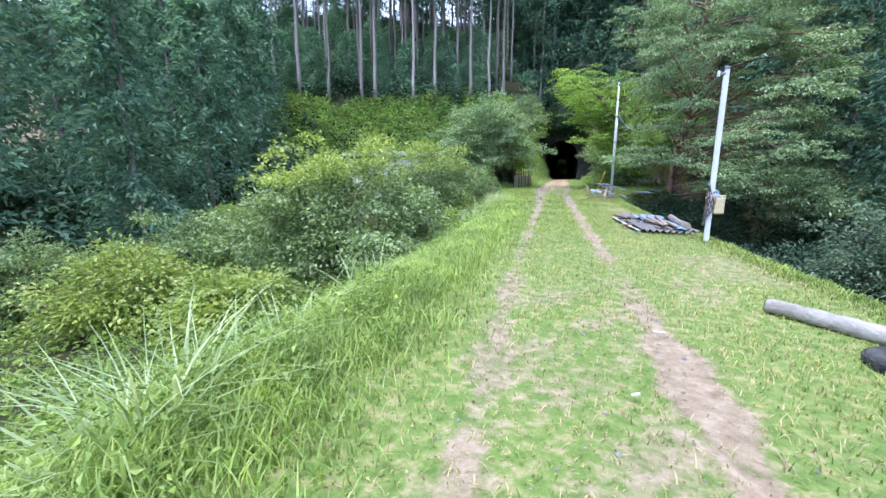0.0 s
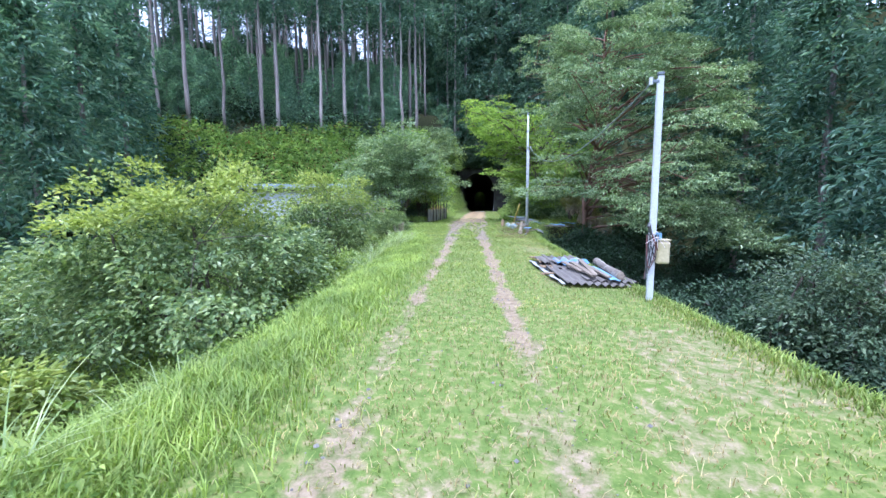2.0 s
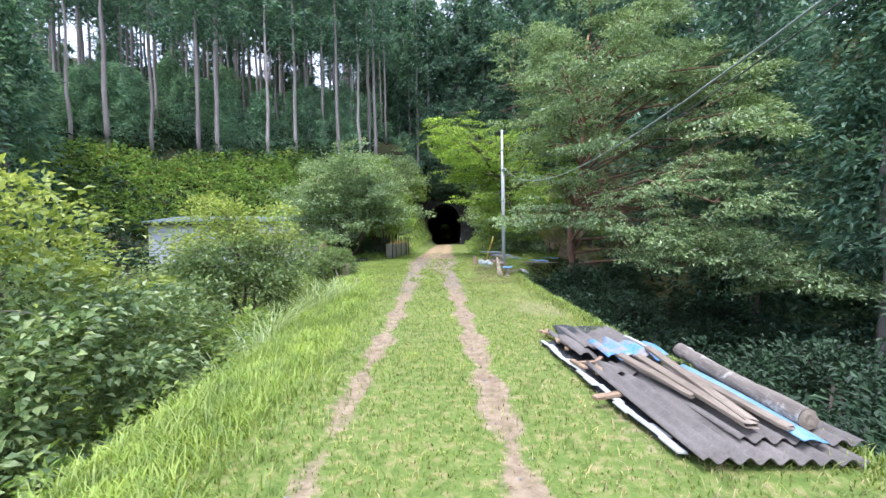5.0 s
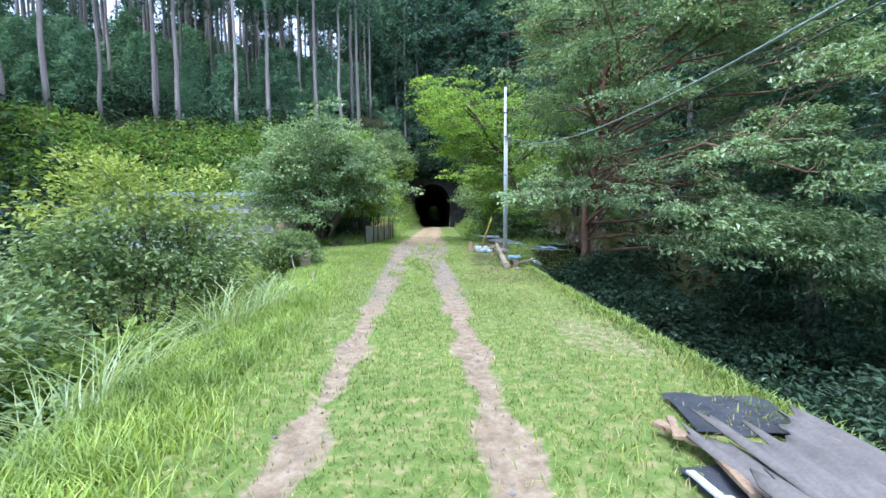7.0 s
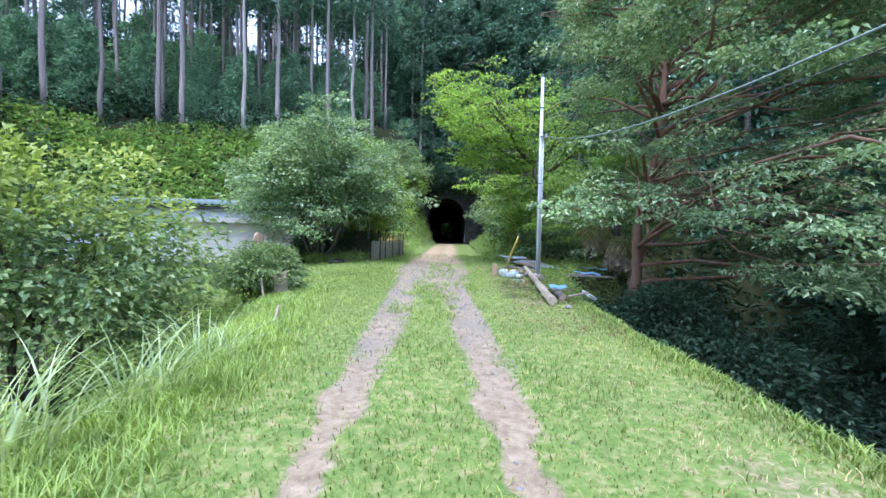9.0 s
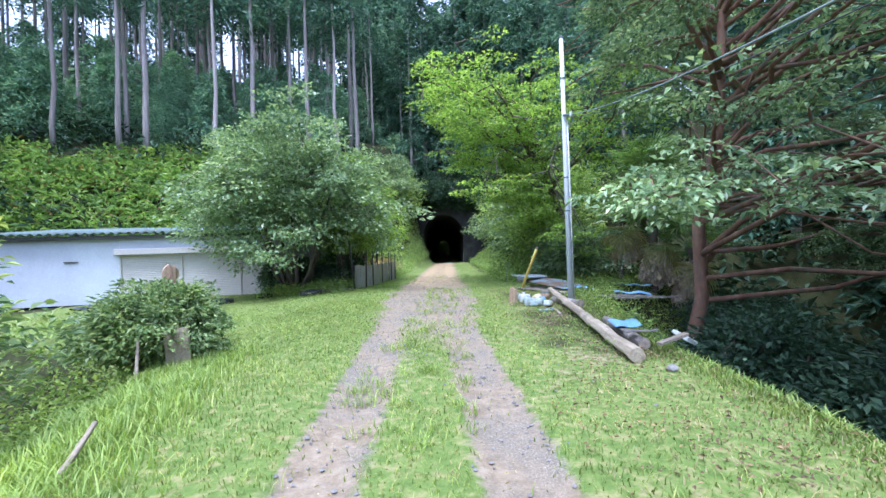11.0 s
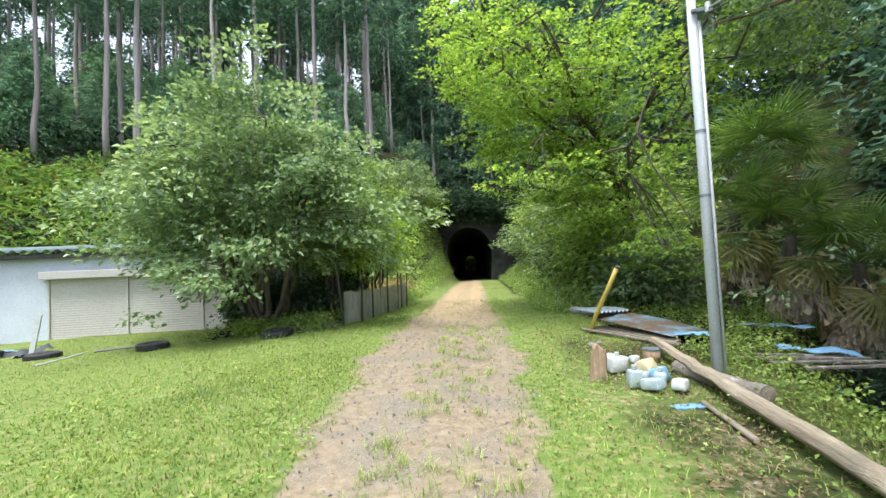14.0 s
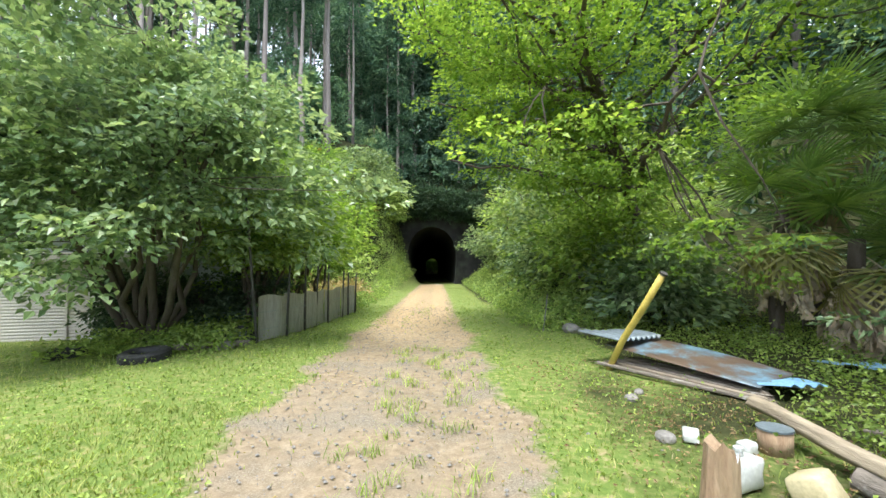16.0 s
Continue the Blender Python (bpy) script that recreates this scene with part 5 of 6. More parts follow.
def dead_leaves(count, seed):
    """Brown leaves, thickest under the trees beside the road."""
    g = np.random.default_rng(seed)
    x, y = scatter(0.5, 3.0, 20, 32, count, g)
    ok = g.random(count) < sstep(0.5, 1.7, x) * (0.45 + 0.6 * waves(x, y, 1.1))
    x, y = x[ok], y[ok]
    m = len(x)
    c = on_land(x, y) + np.array([0, 0, 1.0]) * (0.012 + 0.035 * g.random(m))[:, None]
    d = unit(g.normal(size=(m, 3)) * [1, 1, 0.2])
    n = unit(np.array([0, 0, 1.0]) + 0.5 * g.normal(size=(m, 3)))
    size = 0.018 + 0.028 * g.random(m)
    v, f = leaves_np(c, d, n, size, size * 0.55)
    return stuff("leaf_litter", "brown fallen leaves on the mossy ground beside the road", "litter", v, f, M_LITTER)


dead_leaves(16000, 112)


# ---- shed ----
def shed():
    """White shed with roller shutters; its front runs a little away from the track."""
    # front wall from A (far from the track) to B (near it); local x along the front, y inwards
    ax, ay, bx, by = -19.0, 33.4, -5.9, 36.6
    ln = math.hypot(bx - ax, by - ay)
    turn = math.degrees(math.atan2(by - ay, bx - ax))
    zb = -0.30
    h, depth = 2.7, 5.0
    e = thing("shed", "white painted shed with cream roller shutters and corrugated roof", "shed", at=(ax, ay, zb), turn=turn)
    s0, s1, sh = 5.15, 12.05, 1.98       # shutter opening
    def wall(name, size, at):
        part(name, box(bmesh.new(), size, at, bevel=0.006), M_WALL, e)
    wall("wall", (s0, 0.12, h), (s0 / 2, 0, h / 2))
    wall("wall", (ln - s1, 0.12, h), ((ln + s1) / 2, 0, h / 2))
    wall("wall", (s1 - s0, 0.12, h - sh), ((s0 + s1) / 2, 0, sh + (h - sh) / 2))
    wall("wall", (0.12, depth, h), (0.06, depth / 2 + 0.06, h / 2))
    wall("wall", (0.12, depth, h), (ln - 0.06, depth / 2 + 0.06, h / 2))
    wall("wall", (ln, 0.12, h), (ln / 2, depth + 0.1, h / 2))
    # shutters: three curtains of curved slats
    w = (s1 - s0) / 3
    for k in range(3):
        n = 26
        bm = bmesh.new()
        rows = []
        for i in range(n * 4 + 1):
            z = sh * i / (n * 4)
            off = -0.012 * abs(math.sin(math.pi * i / 4))
            rows.append([bm.verts.new((s0 + w * k + 0.02 + j * (w - 0.04), 0.0 + off, z)) for j in (0, 1)])
        for r0, r1 in zip(rows, rows[1:]):
            bm.faces.new((r0[0], r0[1], r1[1], r1[0]))
        cur = part("shutter", bm, M_SHUTTER, e, "cream slatted roller shutter, closed")
        part("bottom_bar", box(bmesh.new(), (w - 0.06, 0.05, 0.07), (s0 + w * (k + 0.5), -0.01, 0.035), bevel=0.006), M_SHUTTER, cur)
    for k in range(4):
        part("guide_rail", box(bmesh.new(), (0.045, 0.06, sh), (s0 + w * k, -0.035, sh / 2), bevel=0.005), M_SHUTTER, e)
    part("shutter_box", box(bmesh.new(), (s1 - s0 + 0.3, 0.24, 0.25), ((s0 + s1) / 2, -0.17, sh + 0.12), bevel=0.02), M_SHUTTER, e, "cream shutter housing")
    # near-black material on this board stands for the shade under the eave
    part("eave_shade_board", box(bmesh.new(), (ln + 0.3, 0.08, 0.14), (ln / 2, -0.28, h + 0.02), bevel=0.01), M_POST, e)
    # corrugated roof, one sheet of waves
    n = int((ln + 0.5) / 0.03)
    us = np.linspace(-0.25, ln + 0.25, n)
    wave = 0.042 * np.sin(us * 2 * np.pi / 0.31)
    v, f = [], []
    ys = np.array([-0.45, 2.0, depth + 0.5])
    for t in (0.0, 0.012):
        for yy in ys:
            v.append(np.stack([us, np.full(n, yy), h + 0.17 + wave + t + (yy + 0.45) * 0.10], 1))
    v = np.vstack(v)
    for layer in range(2):
        for r in range(2):
            i = np.arange(n - 1) + (layer * 3 + r) * n
            f.append(np.stack([i, i + 1, i + 1 + n, i + n], 1))
    i = np.arange(n - 1)
    f.append(np.stack([i, i + 3 * n, i + 1 + 3 * n, i + 1], 1))
    part_np("roof", v, np.vstack(f), M_ROOF, e, "grey-green corrugated roof", smooth=True)
    part("meter_bracket", box(bmesh.new(), (0.5, 0.06, 0.04), (3.4, -0.09, 1.75), bevel=0.008), M_POST, e)
    return e, turn


shed()


# ---- round things ----
def torus_np(R, r, seg=28, ring=10, squash=1.0):
    a = np.arange(seg) * 2 * np.pi / seg
    b = np.arange(ring) * 2 * np.pi / ring
    A, B = np.meshgrid(a, b, indexing="ij")
    # squared shoulder like a tyre's tread
    cb, sb = np.sign(np.cos(B)) * np.abs(np.cos(B)) ** 0.6, np.sign(np.sin(B)) * np.abs(np.sin(B)) ** 0.6
    v = np.stack([(R + r * cb) * np.cos(A), (R + r * cb) * np.sin(A), r * squash * sb], -1).reshape(-1, 3)
    i, j = np.meshgrid(np.arange(seg), np.arange(ring), indexing="ij")
    i2, j2 = (i + 1) % seg, (j + 1) % ring
    return v, np.stack([i * ring + j, i2 * ring + j, i2 * ring + j2, i * ring + j2], -1).reshape(-1, 4)


def tyre(at, label, R=0.29, group="old tyres", tilt=(0, 0), rim=False, sink=0.0, thick=0.085):
    x, y = at
    e = thing("tyre", label, "tyre", group)
    e.matrix_world = pose(x, y, float(land(x, y)) + 0.085 - sink, tilt[0], tilt[1], (x * 77) % 360)
    part_np("casing", *torus_np(R - thick + 0.01, thick, squash=0.089 / thick), M_RUBBER, e, smooth=True)
    n = 30
    blocks = []
    for k in range(n):
        a = 2 * math.pi * k / n
        for zz in (-0.045, 0.0, 0.045):
            blocks.append((a + zz * 2, zz))
    bm = bmesh.new()
    for a, zz in blocks:
        box(bm, (0.012, 0.045, 0.036), ((R + 0.012) * math.cos(a), (R + 0.012) * math.sin(a), zz), (0, 0, math.degrees(a)))
    part("tread", bm, M_RUBBER, e)
    if rim:
        bm = bmesh.new()
        bmesh.ops.create_cone(bm, cap_ends=True, segments=24, radius1=R - 0.13, radius2=R - 0.17, depth=0.07)
        bmesh.ops.translate(bm, verts=bm.verts, vec=(0, 0, 0.04))
        rm = part("rim", bm, M_GREYTIN, e, "dull grey wheel cover")
        bm = bmesh.new()
        bmesh.ops.create_cone(bm, cap_ends=True, segments=16, radius1=0.05, radius2=0.04, depth=0.03)
        bmesh.ops.translate(bm, verts=bm.verts, vec=(0, 0, 0.085))
        part("hub_cap", bm, M_CLEARPL, rm)
    return e


tyre((2.93, 4.05), "black tyre lying half sunk in the turf by the log", 0.35, sink=0.08, tilt=(3, -3), thick=0.06)
tyre((-5.3, 32.5), "worn black tyre planter with weeds in the grass", 0.36, tilt=(4, 3))
tyre((-4.66, 34.3), "black tyre leaning with a dull wheel cover", 0.35, tilt=(20, 8), rim=True)
tyre((-8.3, 32.1), "old tyre lying before the shed shutters", 0.33)
tyre((-7.45, 33.4), "old tyre lying before the shed shutters", 0.30)
tyre((-10.6, 31.5), "old tyre lying before the shed shutters", 0.33, sink=0.04)
tyre((-12.2, 31.5), "old tyre lying before the shed shutters", 0.33)
tyre((-5.6, 22.0), "old tyre half hidden by the hedge", 0.3, tilt=(30, 20))


def log(name, label, a, b, r0, r1, mat, seed, sides=14, cut=None, group="", category="log", n=16, bend=0.008):
    """A felled trunk lying from a to b, with split, uneven faces and paler sawn ends."""
    a, b = np.array(a, float), np.array(b, float)
    e = thing(name, label, category, group, at=tuple(a))
    pts = limb_path((0, 0, 0), b - a, bend, seed, n, 0.0012)
    g = np.random.default_rng(seed)
    rad = np.linspace(r0, r1, n) * (1 + 0.03 * g.normal(size=n))
    v, f = tube_np(pts, rad, sides, 0.0, seed)
    groove = 1 + 0.07 * g.normal(size=sides)
    for k in range(sides):
        rows = np.arange(n) * sides + k
        v[rows] = pts + (v[rows] - pts) * (groove[k] + 0.015 * g.normal(size=n))[:, None]
    part_np("trunk", v[:n * sides], f[:(n - 1) * sides], mat, e, smooth=True)
    for end, p, q in (("sawn_end", 0, 1), ("sawn_end", n - 1, n - 2)):
        ring = v[p * sides:(p + 1) * sides]
        out = unit(pts[p] - pts[q]) * 0.006
        vv = np.vstack([ring + out, ring * 0.5 + pts[p] * 0.5 + out * 1.8, [pts[p] + out]])
        ff = [(k, (k + 1) % sides, sides + (k + 1) % sides, sides + k) for k in range(sides)]
        ff += [(sides + k, sides + (k + 1) % sides, sides + (k + 2) % sides, 2 * sides) for k in range(0, sides, 2)]
        part_np(end, vv, ff, cut or M_WOOD, e)
    return e


log("log", "weathered grey log lying on the grass", (2.40, 5.26, 0.065), (2.98, 4.58, 0.065), 0.072, 0.082, M_SILVER, 601)
log("long_log", "long weathered grey tree trunk lying beside the track", (2.50, 29.3, 0.22), (1.985, 22.6, 0.08), 0.062, 0.088, M_LOG, 602, n=30, bend=0.001, sides=20, cut=M_LOG)
log("dark_log", "dark mottled bark log behind the long trunk", (2.52, 25.1, 0.07), (2.33, 23.2, 0.07), 0.065, 0.07, M_LOGDARK, 603, n=18)
log("short_log", "short brown log end by the steel pole", (2.35, 28.2, 0.08), (2.62, 26.9, 0.10), 0.085, 0.095, M_LOGDARK, 604)
log("thin_log", "thin reddish stick beside the long trunk", (2.02, 26.9, 0.04), (1.96, 26.0, 0.04), 0.022, 0.026, M_WOOD, 605)


def stump(at, h, r, label, seed):
    x, y = at
    z = float(land(x, y))
    e = thing("stump", label, "stump", at=(x, y, z))
    g = np.random.default_rng(seed)
    pts = np.array([(0, 0, -0.05), (0, 0, h * 0.3), (0.01, 0, h * 0.7), (0.02, 0.01, h)])
    v, f = tube_np(pts, [r * 1.15, r, r * 0.95, r * 0.9], 14, 0.06, seed)
    top = v[3 * 14:4 * 14]
    top[:, 2] += 0.35 * r * np.sin(np.arange(14) * 0.9 + seed) + 0.05 * g.normal(size=14)
    part_np("trunk", v, f, M_STUMP, e)
    return e


stump((1.30, 27.95), 0.34, 0.10, "splintered brown tree stump standing in the grass", 611)
stump((-5.1, 24.9), 1.22 - float(land(-5.1, 24.9)), 0.13, "brown cut tree stump beside the hedge", 612)


def plank(name, label, at, size, rot, mat, category, group=""):
    e = thing(name, label, category, group)
    e.matrix_world = pose(*at, *rot)
    bm = bmesh.new()
    box(bm, size, bevel=min(size) * 0.15)
    bmesh.ops.subdivide_edges(bm, edges=[x for x in bm.edges if x.calc_length() > max(size) * 0.5], cuts=6)
    gg = random.Random(at[0])
    for v in bm.verts:
        v.co.z += gg.uniform(-1, 1) * size[2] * 0.12
        v.co.y += gg.uniform(-1, 1) * size[1] * 0.04
    part("board", bm, mat, e)
    return e


# stake by the hedge, driftwood at the bank
plank("stake", "weathered grey-brown wooden stake in front of the hedge", (-3.66, 23.0, 0.16), (0.28, 0.08, 0.56), (4, -3, 20), M_LOG, "stake")
log("branch", "bleached broken branch on the bank edge", (-2.58, 20.3, 0.03), (-2.70, 20.7, 0.2), 0.022, 0.015, M_LOG, 620)
log("branch", "thin broken branch leaning by the hedge", (-3.75, 22.4, 0.02), (-3.95, 22.7, 0.4), 0.02, 0.015, M_WOOD, 621)


# ---- corrugated sheets ----
def corrugated(size_u, size_v, pitch, amp, thick=0.007, sag=0.0, seed=0, broken=0.0):
    """Wavy sheet, waves across u, with its own thickness; u along x, v along y, from the corner."""
    g = np.random.default_rng(seed)
    n = max(8, int(size_u / pitch * 8))
    us, vs = np.linspace(0, size_u, n + 1), np.linspace(0, size_v, 9)
    U, V = np.meshgrid(us, vs)
    Zs = amp * np.sin(U * 2 * np.pi / pitch) + sag * np.sin(U / size_u * 2.1) * np.sin(V / size_v * 3.0)
    edge = broken * np.interp(U[0], us, np.cumsum(g.normal(size=n + 1)) * 0.05)
    V = V + edge[None] * (V / size_v)
    top = np.stack([U, V, Zs + thick], -1).reshape(-1, 3)
    bot = np.stack([U, V, Zs], -1).reshape(-1, 3)
    m, k = len(vs), n + 1
    i, j = np.meshgrid(np.arange(m - 1), np.arange(n), indexing="ij")
    q = np.stack([i * k + j, i * k + j + 1, (i + 1) * k + j + 1, (i + 1) * k + j], -1).reshape(-1, 4)
    off = m * k
    rim = np.concatenate([np.arange(k), np.arange(1, m) * k + n, (m - 1) * k + np.arange(n - 1, -1, -1), np.arange(m - 2, 0, -1) * k])
    r2 = np.roll(rim, -1)
    side = np.stack([rim, rim + off, r2 + off, r2], 1)
    return np.vstack([top, bot]), np.vstack([q, q[:, ::-1] + off, side])


def sheet(name, label, at, rot, size, mat, pitch=0.13, amp=0.022, sag=0.0, seed=0, broken=0.5, group="", category="roofing sheet"):
    e = thing(name, label, category, group)
    e.matrix_world = pose(*at, *rot)
    part_np("panel", *corrugated(size[0], size[1], pitch, amp, sag=sag, seed=seed, broken=broken), mat, e, smooth=True)
    return e


def cloth(name, label, at, turn, size, mat, seed, ripple=0.02, category="tarpaulin"):
    """A sheet that lies over the ground, creased, with thickness."""
    e = thing(name, label, category)
    e.matrix_world = pose(*at, 0, 0, turn)
    n, m = 26, 34
    u, v = np.meshgrid(np.linspace(0, size[0], n), np.linspace(0, size[1], m))
    c, s = math.cos(radians(turn)), math.sin(radians(turn))
    wx, wy = at[0] + u * c - v * s, at[1] + u * s + v * c
    z = land(wx, wy) - at[2] + 0.03 + ripple * waves(u * 3 + seed, v * 3, 1.0) + ripple * 0.5 * waves(u * 8, v * 7 + seed, 1.0)
    top, bot = np.stack([u, v, z + 0.004], -1).reshape(-1, 3), np.stack([u, v, z], -1).reshape(-1, 3)
    i, j = np.meshgrid(np.arange(m - 1), np.arange(n - 1), indexing="ij")
    q = np.stack([i * n + j, i * n + j + 1, (i + 1) * n + j + 1, (i + 1) * n + j], -1).reshape(-1, 4)
    part_np("fabric", np.vstack([top, bot]), np.vstack([q, q[:, ::-1] + n * m]), mat, e, smooth=True)
    return e


# heap of roofing by the first pole
tp = cloth("tarpaulin", "black tarpaulin with white edge spread under roofing sheets", (1.93, 10.62, 0.0), 6.5, (1.15, 2.95), M_TARP, 1)
bm = bmesh.new()
for k in range(14):
    box(bm, (0.07 + 0.02 * math.sin(k * 2.3), 0.215, 0.012), (0.02 + 0.02 * math.sin(k * 1.7), 0.1 + k * 0.205, 0.055), (0, 6, 3 * math.sin(k)))
part("white_edge", bm, M_WHITEPL, tp, "torn white edge strip")
sheet("roofing_sheet", "weathered grey corrugated fibre cement sheet on the heap", (1.98, 10.44, 0.10), (0, 3, 4), (1.05, 1.9), M_SLATE, seed=1, group="roofing heap")
sheet("roofing_sheet", "weathered grey corrugated fibre cement sheet on the heap", (2.35, 10.67, 0.115), (-2, 3, 2), (0.85, 1.6), M_SLATE, seed=2, group="roofing heap")
sheet("roofing_sheet", "broad weathered corrugated sheet at the end of the heap", (2.02, 12.95, 0.10), (2, 3, 5), (0.72, 0.95), M_SLATE, 0.17, 0.024, 0.02, 3, 1.4, "roofing heap")
sheet("roofing_sheet", "narrow broken strip of corrugated sheet on the tarpaulin", (1.86, 12.95, 0.07), (2, 6, 8), (0.2, 0.85), M_SLATE, 0.17, 0.022, 0.02, 4, 1.4, "roofing heap")
sheet("roofing_sheet", "curved broken piece of corrugated sheet", (1.86, 12.57, 0.12), (4, 10, 10), (0.26, 0.6), M_SLATE, 0.3, 0.045, 0.03, 21, 1.2, "roofing heap")
sheet("roofing_sheet", "broken grey corrugated sheet on the heap", (2.05, 12.0, 0.10), (-1, 3, 6), (0.5, 0.5), M_SLATE, 0.17, 0.026, 0.02, 22, 1.0, "roofing heap")
sheet("blue_sheet", "corrugated sheet with worn blue paint on the heap", (2.12, 12.42, 0.14), (2, 2, 4), (0.66, 0.66), M_BLUEWORN, 0.2, 0.036, 0.03, 5, 0.8, "roofing heap")
cloth("roofing_felt", "dark grey piece of roofing felt", (2.80, 12.57, 0.06), 4, (0.42, 0.95), M_TARP, 2, category="roofing felt")
plank("white_strip", "white plastic strip beside the corrugated sheet", (2.68, 13.05, 0.15), (0.05, 0.5, 0.02), (0, 4, 6), M_WHITEPL, "plastic strip")
for k, (px, py, ln, a) in enumerate([(1.80, 13.42, 0.42, 82), (1.87, 13.22, 0.5, 98), (1.84, 13.07, 0.35, 75), (1.9, 12.42, 0.3, 20), (1.78, 12.37, 0.34, 100), (2.05, 12.52, 0.25, 60), (1.75, 13.87, 0.3, 70)]):
    plank("scrap_wood", "rotten brown splinter of wood on the tarpaulin", (px, py, 0.09), (ln, 0.05, 0.025), (4 * math.sin(k), 3, a), M_STUMP, "board", "wood scraps")
sheet("blue_sheet", "blue plastic strip between the boards", (2.72, 10.62, 0.13), (0, 2, 2), (0.16, 1.5), M_BLUE, 0.2, 0.012, 0.02, 6, 0.5, "roofing heap")
for k, (px, py, ln, a, zz) in enumerate([(2.42, 11.52, 1.5, 4, 0.19), (2.55, 11.67, 1.7, -3, 0.2), (2.66, 11.42, 1.3, 6, 0.17), (2.3, 11.82, 1.1, 9, 0.18)]):
    plank("board", "rough weathered board on the roofing heap", (px, py, zz), (0.09, ln, 0.03), (1, 3 * math.sin(k), a), M_WOOD, "board", "boards on the heap")
log("log", "short grey log lying on the heap", (2.93, 12.52, 0.19), (2.95, 10.87, 0.16), 0.075, 0.08, M_LOGDARK, 630)
for k, (px, py) in enumerate([(1.8, 11.52), (1.95, 12.22), (1.75, 13.82), (2.6, 13.72)]):
    plank("scrap_wood", "scrap of wood on the tarpaulin", (px, py, 0.08), (0.3, 0.07, 0.03), (0, 0, 20 + 50 * k), M_STUMP, "board", "wood scraps")
cloth("roofing_felt", "torn dark roofing felt lying past the heap", (1.95, 13.95, 0.04), -4, (0.72, 0.55), M_TARP, 9, 0.035, category="roofing felt")

# blue board and litter behind the long trunk
sheet("blue_sheet", "faded blue corrugated sheet lying behind the trunk", (2.2, 23.8, 0.18), (1, -2, -8), (0.36, 0.55), M_BLUE, 0.3, 0.014, 0.03, 7, 0.6)
sheet("roofing_sheet", "bent grey sheet over the dark log", (2.15, 23.35, 0.185), (2, -4, -6), (0.42, 0.34), M_SLATE, 0.4, 0.008, 0.015, 8, 0.8)
plank("board", "pale broken board on the logs", (2.62, 23.05, 0.16), (0.5, 0.07, 0.035), (0, -8, 25), M_WOOD, "board")
plank("white_scrap", "crumpled white plastic scrap on the weeds", (2.95, 23.4, 0.1), (0.3, 0.22, 0.05), (25, 20, 40), M_WHITEPL, "plastic scrap")

# fallen tin sheets by the yellow tube
sheet("tin_sheet", "rusty blue tin sheet lying on boards", (3.12, 30.05, 0.13), (5, -3, 30), (0.85, 2.0), M_BLUESTEEL, 0.42, 0.008, 0.05, 11, 0.2, "tin heap")
sheet("tin_sheet", "grey corrugated tin sheet on the heap", (2.15, 31.35, 0.43), (3, 2, 30), (1.0, 0.75), M_GREYTIN, 0.12, 0.025, 0.02, 10, 0.3, "tin heap")
sheet("tin_sheet", "bright blue bent tin end", (3.3, 29.85, 0.20), (-10, 6, 25), (0.75, 0.35), M_BLUE, 0.25, 0.02, 0.05, 12, 0.5, "tin heap")
sheet("tin_sheet", "blue tin sheet lying under the palms", (4.9, 31.0, 0.15), (-6, 4, -8), (1.1, 0.5), M_BLUE, 0.5, 0.02, 0.04, 13, 0.4, "tin heap")
sheet("tin_sheet", "blue tin strip in the weeds", (4.1, 28.9, 0.12), (2, 4, -15), (0.9, 0.3), M_BLUE, 0.5, 0.02, 0.04, 14, 0.4, "tin heap")
for k in range(5):
    plank("board", "dark old board under the tin sheets", (2.52 + 0.1 * k, 30.75 + 0.05 * k, 0.05 + 0.012 * k), (0.08, 2.1 - 0.1 * k, 0.03), (1, 0, 32 - 2 * k), M_WOOD if k % 2 else M_LOGDARK, "board", "boards under the tin")
for k in range(4):
    plank("board", "mossy thin board in the weeds", (4.0 + 0.2 * k, 28.9 - 0.25 * k, 0.05), (1.6, 0.07, 0.03), (0, 1, -8 + 5 * k), M_LOGDARK, "board", "mossy boards")

# yellow tube stuck in the ground
e = thing("yellow_tube", "faded yellow tube leaning out of the ground", "tube", at=(2.06, 31.6, 0.0))
part_np("tube", *tube_np([(0, 0, -0.1), (0.13, -0.3, 0.45), (0.27, -0.6, 0.9), (0.40, -0.9, 1.36)], [0.045] * 4, 12), M_YELLOW, e, smooth=True)
part_np("end_ring", *tube_np([(0.40, -0.9, 1.355), (0.407, -0.916, 1.38)], [0.048, 0.048], 12), M_POST, e)


